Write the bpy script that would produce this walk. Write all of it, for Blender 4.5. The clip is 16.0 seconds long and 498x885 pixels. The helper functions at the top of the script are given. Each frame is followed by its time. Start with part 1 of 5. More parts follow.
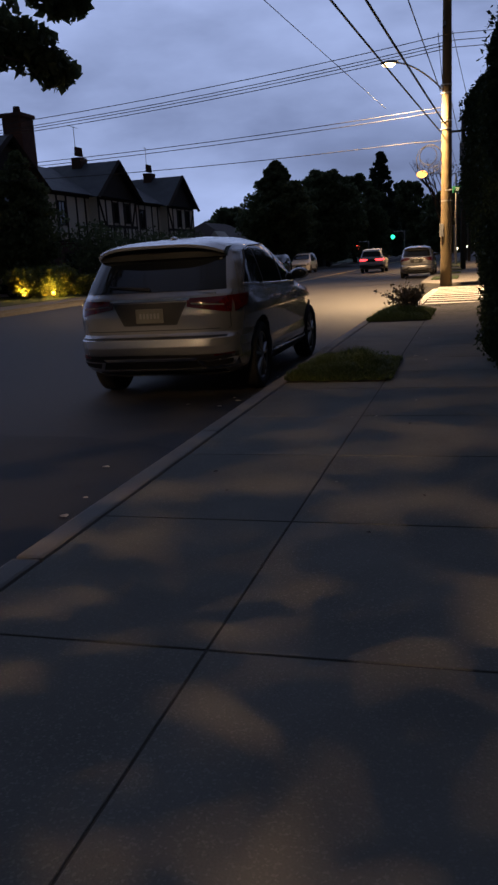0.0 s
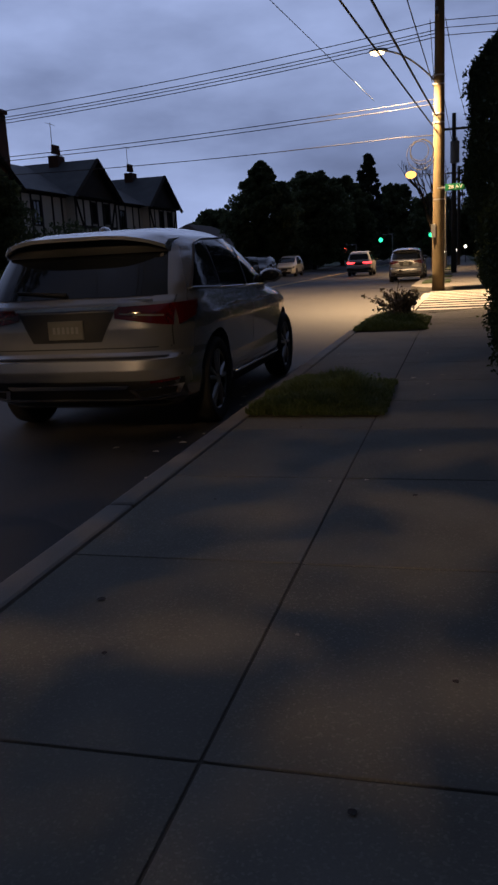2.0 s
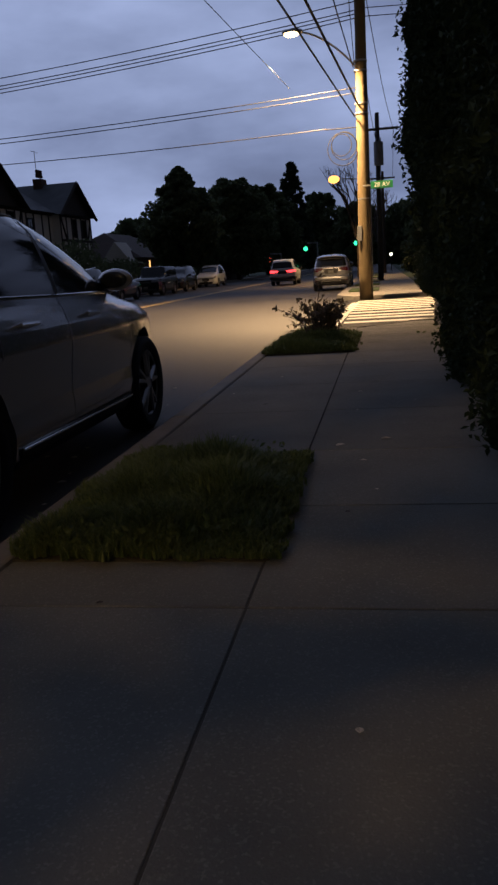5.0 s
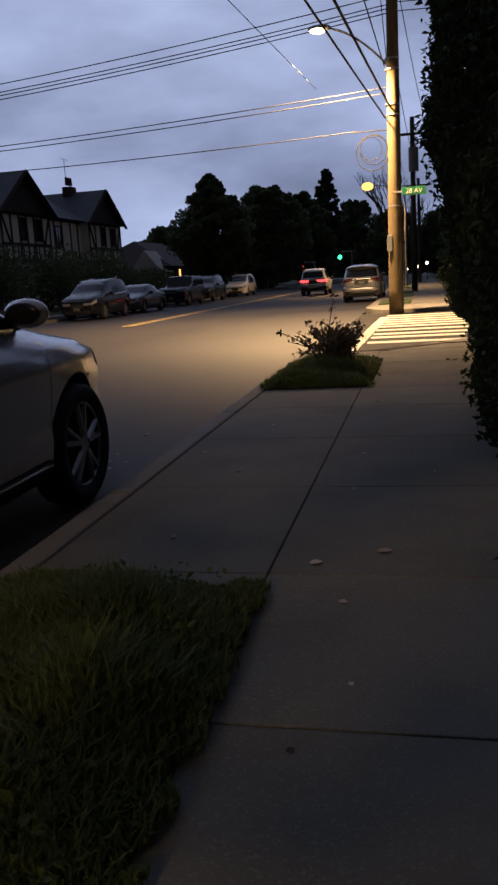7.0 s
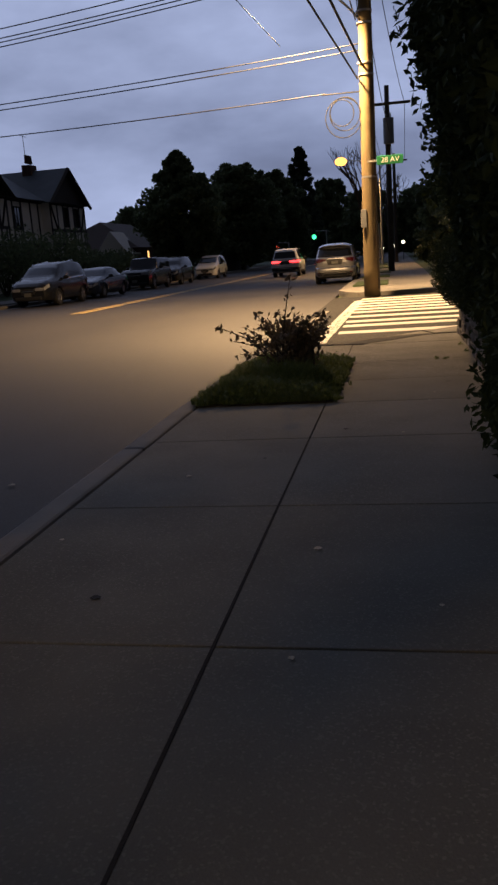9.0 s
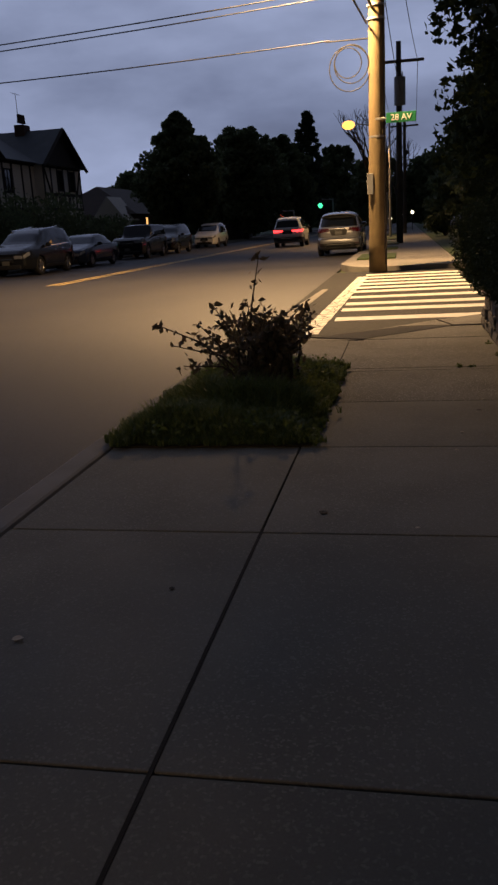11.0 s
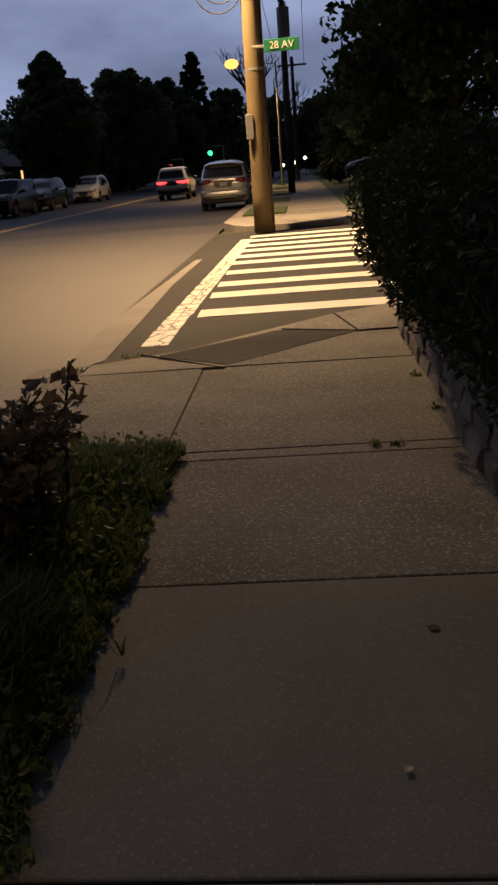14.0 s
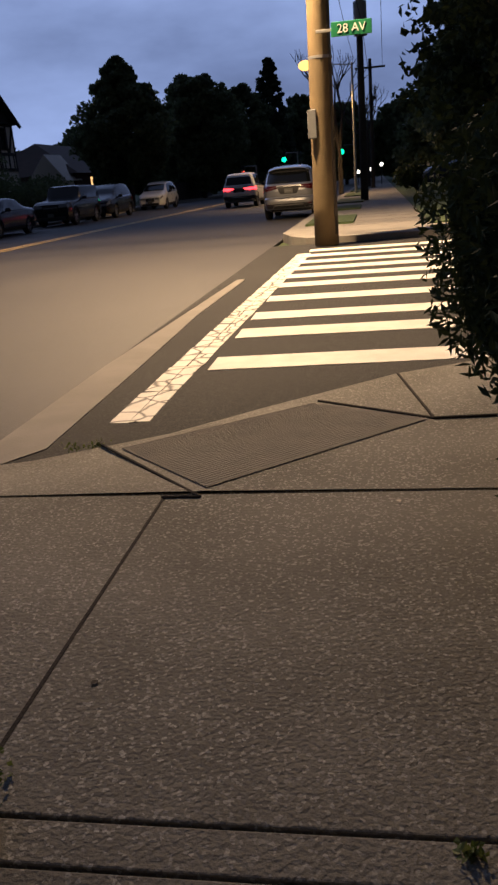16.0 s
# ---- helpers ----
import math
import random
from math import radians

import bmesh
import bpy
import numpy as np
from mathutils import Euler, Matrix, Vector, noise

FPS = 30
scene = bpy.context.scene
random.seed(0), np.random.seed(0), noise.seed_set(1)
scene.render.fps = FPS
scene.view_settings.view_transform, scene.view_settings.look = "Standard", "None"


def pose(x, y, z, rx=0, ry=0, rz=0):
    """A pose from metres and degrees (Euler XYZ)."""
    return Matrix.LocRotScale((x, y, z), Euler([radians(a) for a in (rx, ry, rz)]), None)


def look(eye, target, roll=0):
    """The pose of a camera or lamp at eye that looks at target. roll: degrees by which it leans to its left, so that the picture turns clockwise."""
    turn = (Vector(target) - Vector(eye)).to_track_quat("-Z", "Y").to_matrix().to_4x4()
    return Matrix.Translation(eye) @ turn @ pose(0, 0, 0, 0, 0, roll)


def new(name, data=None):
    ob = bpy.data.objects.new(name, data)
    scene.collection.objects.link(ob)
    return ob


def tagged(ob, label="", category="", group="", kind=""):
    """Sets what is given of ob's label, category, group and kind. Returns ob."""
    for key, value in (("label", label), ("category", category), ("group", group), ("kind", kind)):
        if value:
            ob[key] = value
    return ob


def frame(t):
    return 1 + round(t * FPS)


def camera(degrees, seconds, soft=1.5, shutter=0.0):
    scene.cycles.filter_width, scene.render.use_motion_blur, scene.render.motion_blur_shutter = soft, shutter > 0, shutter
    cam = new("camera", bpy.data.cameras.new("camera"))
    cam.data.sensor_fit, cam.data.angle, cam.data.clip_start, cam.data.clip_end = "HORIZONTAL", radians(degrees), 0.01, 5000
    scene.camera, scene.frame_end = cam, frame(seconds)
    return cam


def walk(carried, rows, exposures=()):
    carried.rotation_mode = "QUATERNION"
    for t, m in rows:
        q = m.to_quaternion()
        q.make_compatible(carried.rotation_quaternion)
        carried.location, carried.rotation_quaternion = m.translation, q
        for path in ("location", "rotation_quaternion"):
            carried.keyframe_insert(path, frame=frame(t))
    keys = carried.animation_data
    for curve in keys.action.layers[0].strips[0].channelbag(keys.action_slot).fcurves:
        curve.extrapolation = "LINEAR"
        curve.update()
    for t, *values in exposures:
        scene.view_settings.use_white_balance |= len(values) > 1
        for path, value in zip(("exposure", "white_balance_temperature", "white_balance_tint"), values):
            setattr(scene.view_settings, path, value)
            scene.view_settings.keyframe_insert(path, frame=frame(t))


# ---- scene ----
cam = camera(34.2, 16.0, 2.6)
PATH = [
    (0, (0.953, -5.617, 1.411), (0.42, -3.741, 0.97), -3.3),
    (0.5, (0.894, -5.049, 1.372), (0.289, -3.186, 0.965), -3.9),
    (1, (0.836, -4.571, 1.36), (0.288, -2.694, 0.94), -3.0),
    (1.5, (0.743, -3.987, 1.331), (0.223, -2.101, 0.918), -2.9),
    (2, (0.69, -3.376, 1.338), (0.186, -1.491, 0.903), -3.1),
    (2.5, (0.594, -2.73, 1.303), (0.161, -0.823, 0.882), -2.8),
    (3, (0.559, -2.059, 1.24), (0.132, -0.16, 0.781), -3.6),
    (3.5, (0.523, -1.446, 1.22), (0.16, 0.475, 0.796), -3.7),
    (4, (0.606, -0.882, 1.22), (0.159, 1.016, 0.775), -5.0),
    (4.5, (0.515, -0.257, 1.177), (0.182, 1.667, 0.745), -3.7),
    (7, (0.693, 2.087, 1.29), (0.268, 4.0, 0.893), -3.5),
    (7.5, (0.737, 2.703, 1.277), (0.342, 4.622, 0.876), -3.6),
    (8, (0.683, 3.323, 1.288), (0.26, 5.229, 0.854), -4.4),
    (8.5, (0.649, 3.93, 1.247), (0.269, 5.845, 0.814), -4.4),
    (11, (0.596, 6.899, 1.222), (0.212, 8.793, 0.708), -3.3),
    (11.5, (0.574, 7.365, 1.209), (0.21, 9.27, 0.717), -3.1),
    (12, (0.533, 7.911, 1.191), (0.109, 9.773, 0.599), -4.4),
    (12.5, (0.553, 8.531, 1.196), (0.18, 10.394, 0.571), -4.7),
    (13, (0.586, 8.904, 1.27), (0.299, 10.79, 0.67), -5.1),
    (13.5, (0.684, 9.515, 1.276), (0.425, 11.39, 0.63), -5.4),
    (14, (0.744, 10.115, 1.284), (0.579, 12.002, 0.643), -4.8),
    (14.5, (0.835, 10.812, 1.241), (0.553, 12.687, 0.604), -6.1),
    (15, (0.847, 11.481, 1.2), (0.626, 13.378, 0.604), -5.0),
    (15.5, (0.91, 12.089, 1.169), (0.633, 13.971, 0.551), -5.1),
    (16, (0.889, 12.559, 1.185), (0.556, 14.434, 0.573), -4.7),
]
EXPO = [(0.0, 0.0, 6700, 10), (3.5, -0.2, 6800, 10), (4.5, -0.2, 6900, 10), (7.0, 0.1, 7500, 10), (8.5, 0.05, 7500, 10),
        (11.0, -0.33, 7600, 10), (13.5, -0.3, 7500, 10), (15.0, -0.15, 6700, 10), (16.0, -0.13, 6200, 10)]
SKY = 1.0
walk(cam, [(t, look(e, g, r)) for t, e, g, r in PATH], EXPO)

# ---- world and lights ----
world = bpy.data.worlds.new("dusk_sky")
scene.world = world
world.use_nodes = True
wn, wl = world.node_tree.nodes, world.node_tree.links
wn.clear()
w_out = wn.new("ShaderNodeOutputWorld")
w_bg = wn.new("ShaderNodeBackground")
w_tc = wn.new("ShaderNodeTexCoord")
w_map = wn.new("ShaderNodeMapping")
w_map.inputs["Scale"].default_value = (1.0, 1.0, 2.6)
w_noise = wn.new("ShaderNodeTexNoise")
w_noise.inputs["Scale"].default_value = 3.2
w_noise.inputs["Detail"].default_value = 6.0
w_noise.inputs["Roughness"].default_value = 0.5
w_dot = wn.new("ShaderNodeVectorMath")
w_dot.operation = "DOT_PRODUCT"
w_dot.inputs[1].default_value = (-0.55, 0.79, 0.26)
w_add = wn.new("ShaderNodeMath")
w_add.operation = "MULTIPLY_ADD"
w_add.inputs[1].default_value = 0.58
w_ramp = wn.new("ShaderNodeValToRGB")
for at, col in zip((0.22, 1.05), ((0.036, 0.043, 0.064, 1), (0.39, 0.50, 0.86, 1))):
    e = w_ramp.color_ramp.elements[0 if at < 0.5 else 1]
    e.position, e.color = at, col
e = w_ramp.color_ramp.elements.new(0.60)
e.color = (0.072, 0.092, 0.170, 1)
e = w_ramp.color_ramp.elements.new(0.80)
e.color = (0.20, 0.262, 0.475, 1)
w_mul = wn.new("ShaderNodeMath")
w_mul.operation = "MULTIPLY"
w_mul.inputs[1].default_value = 0.70
wl.new(w_tc.outputs["Generated"], w_map.inputs["Vector"])
wl.new(w_map.outputs["Vector"], w_noise.inputs["Vector"])
wl.new(w_tc.outputs["Generated"], w_dot.inputs[0])
wl.new(w_noise.outputs["Fac"], w_mul.inputs[0])
wl.new(w_dot.outputs["Value"], w_add.inputs[0])
wl.new(w_mul.outputs["Value"], w_add.inputs[2])
wl.new(w_add.outputs["Value"], w_ramp.inputs["Fac"])
wl.new(w_ramp.outputs["Color"], w_bg.inputs["Color"])
w_bg.inputs["Strength"].default_value = SKY
wl.new(w_bg.outputs["Background"], w_out.inputs["Surface"])


def bulb(name, place, watts, colour, radius=0.12):
    data = bpy.data.lights.new(name, "POINT")
    data.energy, data.color, data.shadow_soft_size = watts, colour, radius
    ob = new(name, data)
    ob.location = place
    return ob


def lantern(name, place, watts, colour, cone=142, blend=0.55, radius=0.14):
    """A lamp head that throws its light down in a cone."""
    data = bpy.data.lights.new(name, "SPOT")
    data.energy, data.color, data.shadow_soft_size = watts, colour, radius
    data.spot_size, data.spot_blend = radians(cone), blend
    ob = new(name, data)
    ob.location = place
    return ob


WARM = (1.0, 0.65, 0.34)
lantern("street_light_corner", (-2.0, 27.8, 8.12), 19000, WARM, 138, 0.5)
lantern("street_light_far", (-3.03, 63.0, 6.9), 5000, (1.0, 0.6, 0.25), 145, 0.4)
lantern("street_light_behind", (-3.2, -13.0, 8.1), 20000, WARM, 156, 0.25)
bulb("garden_light_a", (-20.1, 32.9, 0.45), 110, (1.0, 0.62, 0.12), 0.08)
bulb("garden_light_b", (-22.0, 33.2, 0.45), 80, (1.0, 0.62, 0.12), 0.08)

# ---- materials ----


def mat(name, a, b=None, rough=0.8, metal=0.0, scale=8.0, fine=90.0, bump=0.2, spec=0.4, per_piece=0.0, coat=0.0, dist=0.01, speck=0.0, grit=130, cracks=0.0):
    """Two tones mixed by a coarse and a fine noise, with relief from the fine one."""
    m = bpy.data.materials.new(name)
    m.use_nodes = True
    n, l = m.node_tree.nodes, m.node_tree.links
    p = n["Principled BSDF"]
    b = b or tuple(c * 0.7 for c in a)
    tc = n.new("ShaderNodeTexCoord")
    geo = n.new("ShaderNodeNewGeometry")
    n1, n2 = n.new("ShaderNodeTexNoise"), n.new("ShaderNodeTexNoise")
    n1.inputs["Scale"].default_value, n1.inputs["Detail"].default_value = scale, 5
    n2.inputs["Scale"].default_value, n2.inputs["Detail"].default_value = fine, 3
    for x in (n1, n2):
        l.new(geo.outputs["Position"], x.inputs["Vector"])
    mixv = n.new("ShaderNodeMath")
    mixv.operation = "MULTIPLY_ADD"
    mixv.inputs[1].default_value = 0.45
    l.new(n2.outputs["Fac"], mixv.inputs[0])
    sc = n.new("ShaderNodeMapRange")
    sc.inputs["From Min"].default_value, sc.inputs["From Max"].default_value = 0.3, 0.7
    sc.inputs["To Min"].default_value, sc.inputs["To Max"].default_value = 0.0, 0.6
    l.new(n1.outputs["Fac"], sc.inputs["Value"])
    l.new(sc.outputs["Result"], mixv.inputs[2])
    mix = n.new("ShaderNodeMix")
    mix.data_type = "RGBA"
    mix.inputs[6].default_value, mix.inputs[7].default_value = (*a, 1), (*b, 1)
    l.new(mixv.outputs["Value"], mix.inputs[0])
    colour = mix.outputs[2]
    if speck:
        vo = n.new("ShaderNodeTexVoronoi")
        vo.inputs["Scale"].default_value = grit
        l.new(geo.outputs["Position"], vo.inputs["Vector"])
        ms = n.new("ShaderNodeMapRange")
        ms.inputs["From Min"].default_value, ms.inputs["From Max"].default_value = 0.78, 0.98
        sep = n.new("ShaderNodeSeparateColor")
        l.new(vo.outputs["Color"], sep.inputs["Color"])
        l.new(sep.outputs["Red"], ms.inputs["Value"])
        n3 = n.new("ShaderNodeTexNoise")
        n3.inputs["Scale"].default_value, n3.inputs["Detail"].default_value = 0.9, 4
        l.new(geo.outputs["Position"], n3.inputs["Vector"])
        mm = n.new("ShaderNodeMath")
        mm.operation = "MULTIPLY"
        l.new(ms.outputs["Result"], mm.inputs[0])
        l.new(n3.outputs["Fac"], mm.inputs[1])
        mx = n.new("ShaderNodeMix")
        mx.data_type = "RGBA"
        mx.inputs[7].default_value = (a[0] + speck, a[1] + speck, a[2] + speck * 0.9, 1)
        l.new(mm.outputs["Value"], mx.inputs[0])
        l.new(colour, mx.inputs[6])
        colour = mx.outputs[2]
    if cracks:
        vc = n.new("ShaderNodeTexVoronoi")
        vc.feature = "DISTANCE_TO_EDGE"
        vc.inputs["Scale"].default_value = cracks
        wob = n.new("ShaderNodeVectorMath")
        wob.operation = "MULTIPLY_ADD"
        wob.inputs[1].default_value = (0.12, 0.12, 0.0)
        l.new(n1.outputs["Color"], wob.inputs[0])
        l.new(geo.outputs["Position"], wob.inputs[2])
        l.new(wob.outputs["Vector"], vc.inputs["Vector"])
        mc = n.new("ShaderNodeMapRange")
        mc.inputs["From Min"].default_value, mc.inputs["From Max"].default_value = 0.012, 0.07
        l.new(vc.outputs["Distance"], mc.inputs["Value"])
        mk = n.new("ShaderNodeMix")
        mk.data_type = "RGBA"
        mk.inputs[6].default_value = (0.05, 0.045, 0.04, 1)
        l.new(mc.outputs["Result"], mk.inputs[0])
        l.new(colour, mk.inputs[7])
        colour = mk.outputs[2]
    if per_piece:
        info = n.new("ShaderNodeObjectInfo")
        mr = n.new("ShaderNodeMapRange")
        mr.inputs["To Min"].default_value, mr.inputs["To Max"].default_value = 1 - per_piece, 1 + per_piece
        l.new(info.outputs["Random"], mr.inputs["Value"])
        hsv = n.new("ShaderNodeHueSaturation")
        l.new(colour, hsv.inputs["Color"])
        l.new(mr.outputs["Result"], hsv.inputs["Value"])
        colour = hsv.outputs["Color"]
    l.new(colour, p.inputs["Base Color"])
    p.inputs["Roughness"].default_value, p.inputs["Metallic"].default_value = rough, metal
    p.inputs["Specular IOR Level"].default_value = spec
    p.inputs["Coat Weight"].default_value = coat
    if bump:
        bp = n.new("ShaderNodeBump")
        bp.inputs["Strength"].default_value, bp.inputs["Distance"].default_value = bump, dist
        l.new(n2.outputs["Fac"], bp.inputs["Height"])
        l.new(bp.outputs["Normal"], p.inputs["Normal"])
    return m


def leaf_mat(name, a, b, thin_share=0.4, rough=0.55, spec=0.3):
    """Leaves: every leaf island has its own tone between a and b."""
    m = bpy.data.materials.new(name)
    m.use_nodes = True
    n, l = m.node_tree.nodes, m.node_tree.links
    p = n["Principled BSDF"]
    geo = n.new("ShaderNodeNewGeometry")
    mix = n.new("ShaderNodeMix")
    mix.data_type = "RGBA"
    mix.inputs[6].default_value, mix.inputs[7].default_value = (*a, 1), (*b, 1)
    l.new(geo.outputs["Random Per Island"], mix.inputs[0])
    l.new(mix.outputs[2], p.inputs["Base Color"])
    p.inputs["Roughness"].default_value = rough
    p.inputs["Specular IOR Level"].default_value = spec
    thin = n.new("ShaderNodeBsdfTranslucent")
    both = n.new("ShaderNodeMixShader")
    both.inputs[0].default_value = thin_share
    l.new(mix.outputs[2], thin.inputs["Color"])
    l.new(p.outputs["BSDF"], both.inputs[1])
    l.new(thin.outputs["BSDF"], both.inputs[2])
    l.new(both.outputs["Shader"], n["Material Output"].inputs["Surface"])
    return m


def glow(name, colour, strength):
    m = bpy.data.materials.new(name)
    m.use_nodes = True
    p = m.node_tree.nodes["Principled BSDF"]
    p.inputs["Base Color"].default_value = (*colour, 1)
    p.inputs["Emission Color"].default_value = (*colour, 1)
    p.inputs["Emission Strength"].default_value = strength
    return m


CONCRETE = mat("concrete", (0.176, 0.168, 0.143), (0.104, 0.099, 0.084), 0.88, 0, 1.6, 110, 0.6, 0.25, 0.10, dist=0.005, speck=0.05)
CONCRETE_COARSE = mat("exposed_aggregate_concrete", (0.185, 0.175, 0.148), (0.095, 0.088, 0.072), 0.9, 0, 1.6, 70, 1.0, 0.25, 0.05, dist=0.009, speck=0.24, grit=120)
JOINT_FILL = mat("packed_joint_grit", (0.085, 0.078, 0.066), (0.05, 0.045, 0.038), 0.95, 0, 4, 120, 0.5, 0.1)
KERB = mat("kerb_concrete", (0.23, 0.215, 0.195), (0.15, 0.14, 0.125), 0.88, 0, 3.0, 90, 0.5, 0.25, 0.08, dist=0.006)
JOINT = mat("joint_dirt", (0.045, 0.04, 0.034), (0.025, 0.022, 0.02), 0.95, 0, 6, 120, 0.5, 0.1)
ASPHALT = mat("asphalt", (0.034, 0.031, 0.029), (0.022, 0.020, 0.019), 0.72, 0, 0.35, 160, 0.6, 0.4, dist=0.006, speck=0.05)
ASPHALT_PATCH = mat("asphalt_patch", (0.032, 0.032, 0.034), (0.022, 0.022, 0.023), 0.8, 0, 2.0, 160, 0.6, 0.4, dist=0.006)
ASPHALT_SIDE = mat("dark_side_asphalt", (0.024, 0.023, 0.022), (0.015, 0.0145, 0.014), 0.92, 0, 0.8, 140, 0.7, 0.25, dist=0.006, speck=0.06)
PAINT_WHITE = mat("road_paint", (0.66, 0.63, 0.57), (0.46, 0.43, 0.38), 0.7, 0, 4.0, 60, 0.3)
PAINT_CRACKED = mat("cracked_road_paint", (0.66, 0.63, 0.57), (0.42, 0.39, 0.34), 0.7, 0, 4.0, 60, 0.3, cracks=4.2)
PAINT_YELLOW = mat("yellow_road_paint", (0.62, 0.44, 0.16), (0.45, 0.33, 0.14), 0.7, 0, 2.0, 60, 0.3)
WARN = mat("ramp_panel", (0.25, 0.23, 0.195), (0.19, 0.175, 0.15), 0.9, 0, 5, 120, 0.5)
SOIL = mat("soil", (0.055, 0.045, 0.03), (0.035, 0.03, 0.02), 0.95, 0, 5, 60, 0.8)
LAWN = mat("lawn_ground", (0.05, 0.075, 0.025), (0.035, 0.05, 0.02), 0.95, 0, 1.5, 60, 0.8)
GRASS = leaf_mat("grass_blades", (0.06, 0.095, 0.024), (0.14, 0.165, 0.05))
HEDGE_LEAF = leaf_mat("hedge_leaves", (0.020, 0.032, 0.013), (0.045, 0.062, 0.025), 0.15, 0.75, 0.12)
# near-black: the shade deep between hedge leaves, put into colour
HEDGE_SHADE = mat("hedge_inner_shade", (0.012, 0.016, 0.008), (0.008, 0.010, 0.006), 0.95)
TREE_LEAF = leaf_mat("tree_leaves", (0.07, 0.095, 0.045), (0.15, 0.175, 0.085), 0.5)
CONIFER_LEAF = leaf_mat("conifer_sprays", (0.035, 0.052, 0.032), (0.075, 0.095, 0.055))
SHRUB_LEAF = leaf_mat("shrub_leaves", (0.075, 0.07, 0.042), (0.14, 0.10, 0.065))
# leaf tone carries the gold of the garden uplights in its colour
LAMPLIT_LEAF = leaf_mat("lamplit_shrub_leaves", (0.10, 0.12, 0.03), (0.20, 0.20, 0.05))
BARK = mat("bark", (0.07, 0.055, 0.042), (0.035, 0.028, 0.022), 0.95, 0, 6, 40, 0.9, dist=0.02)
POLE_WOOD = mat("pole_wood", (0.15, 0.108, 0.052), (0.09, 0.066, 0.034), 0.85, 0, 3, 50, 0.5, dist=0.008)
POLE_DARK = mat("creosoted_wood", (0.075, 0.062, 0.05), (0.045, 0.038, 0.03), 0.9, 0, 3, 50, 0.5)
STEEL = mat("galvanised_steel", (0.42, 0.42, 0.42), (0.30, 0.30, 0.30), 0.45, 0.8, 6, 60, 0.1)
CABLE = mat("cable_rubber", (0.018, 0.018, 0.02), (0.012, 0.012, 0.013), 0.6, 0, 6, 60, 0)
TRANSFORMER = mat("grey_transformer_paint", (0.22, 0.23, 0.24), (0.15, 0.155, 0.16), 0.5, 0, 4, 40, 0.1)
SIGN_GREEN = mat("sign_green", (0.012, 0.16, 0.07), (0.01, 0.13, 0.055), 0.4, 0, 6, 60, 0)
SIGN_WHITE = mat("sign_white", (0.75, 0.77, 0.72), (0.65, 0.67, 0.62), 0.4, 0, 6, 60, 0)
STONE = mat("rough_wall_stone", (0.20, 0.175, 0.145), (0.10, 0.09, 0.078), 0.9, 0, 6, 40, 0.9, 0.2, 0.25, dist=0.02)
STUCCO = mat("cream_stucco", (0.76, 0.71, 0.65), (0.64, 0.60, 0.54), 0.9, 0, 1.2, 40, 0.4)
TIMBER = mat("dark_timber", (0.030, 0.022, 0.018), (0.018, 0.014, 0.012), 0.8, 0, 3, 40, 0.4)
BRICK = mat("dark_brick", (0.10, 0.05, 0.04), (0.06, 0.032, 0.027), 0.9, 0, 2.5, 30, 0.6)
SLATE = mat("slate_roof", (0.085, 0.10, 0.115), (0.05, 0.058, 0.068), 0.7, 0, 1.5, 14, 0.6, dist=0.02)
ROOF_BROWN = mat("brown_shingles", (0.085, 0.06, 0.05), (0.05, 0.037, 0.03), 0.85, 0, 1.5, 14, 0.6)
PANE_DARK = mat("dark_window_pane", (0.02, 0.022, 0.027), (0.014, 0.015, 0.018), 0.08, 0, 2, 20, 0, 0.6)
PANE_LIT = glow("lit_window_pane", (1.0, 0.55, 0.20), 1.6)
SILVER = mat("silver_car_paint", (0.36, 0.365, 0.375), (0.32, 0.325, 0.335), 0.27, 0.65, 3, 200, 0, 0.5, 0, 0.7)
BLACK_PAINT = mat("black_car_paint", (0.012, 0.013, 0.016), (0.010, 0.011, 0.013), 0.25, 0.0, 3, 200, 0, 0.3, 0, 0.25)
WHITE_PAINT = mat("white_car_paint", (0.72, 0.72, 0.72), (0.66, 0.66, 0.66), 0.3, 0, 3, 200, 0, 0.5, 0, 0.6)
BLUE_PAINT = mat("navy_car_paint", (0.02, 0.028, 0.05), (0.016, 0.022, 0.04), 0.25, 0.0, 3, 200, 0, 0.3, 0, 0.25)
GLASS = mat("tinted_car_glass", (0.010, 0.012, 0.014), (0.008, 0.009, 0.011), 0.06, 0, 3, 30, 0, 0.6)
TRIM = mat("black_plastic_trim", (0.018, 0.018, 0.019), (0.012, 0.012, 0.013), 0.55, 0, 6, 150, 0.1)
CHROME = mat("chrome", (0.72, 0.72, 0.72), (0.62, 0.62, 0.62), 0.15, 1.0, 6, 60, 0)
TYRE = mat("tyre_rubber", (0.016, 0.016, 0.017), (0.010, 0.010, 0.011), 0.85, 0, 6, 120, 0.3)
ALLOY = mat("alloy_rim", (0.34, 0.34, 0.35), (0.26, 0.26, 0.27), 0.35, 0.85, 6, 60, 0)
TAIL = mat("red_lamp_lens", (0.085, 0.004, 0.006), (0.06, 0.003, 0.005), 0.12, 0, 8, 60, 0, 0.6, 0, 0.6)
TAIL_ON = glow("lit_tail_lamp", (1.0, 0.04, 0.05), 5.0)
LENS = mat("clear_lamp_lens", (0.35, 0.36, 0.38), (0.25, 0.26, 0.28), 0.12, 0.2, 8, 60, 0, 0.6, 0, 0.6)
PLATE = mat("number_plate", (0.13, 0.13, 0.12), (0.10, 0.10, 0.09), 0.5, 0, 8, 60, 0)
LAMP_ON = glow("lit_street_lamp", (1.0, 0.72, 0.38), 6.0)
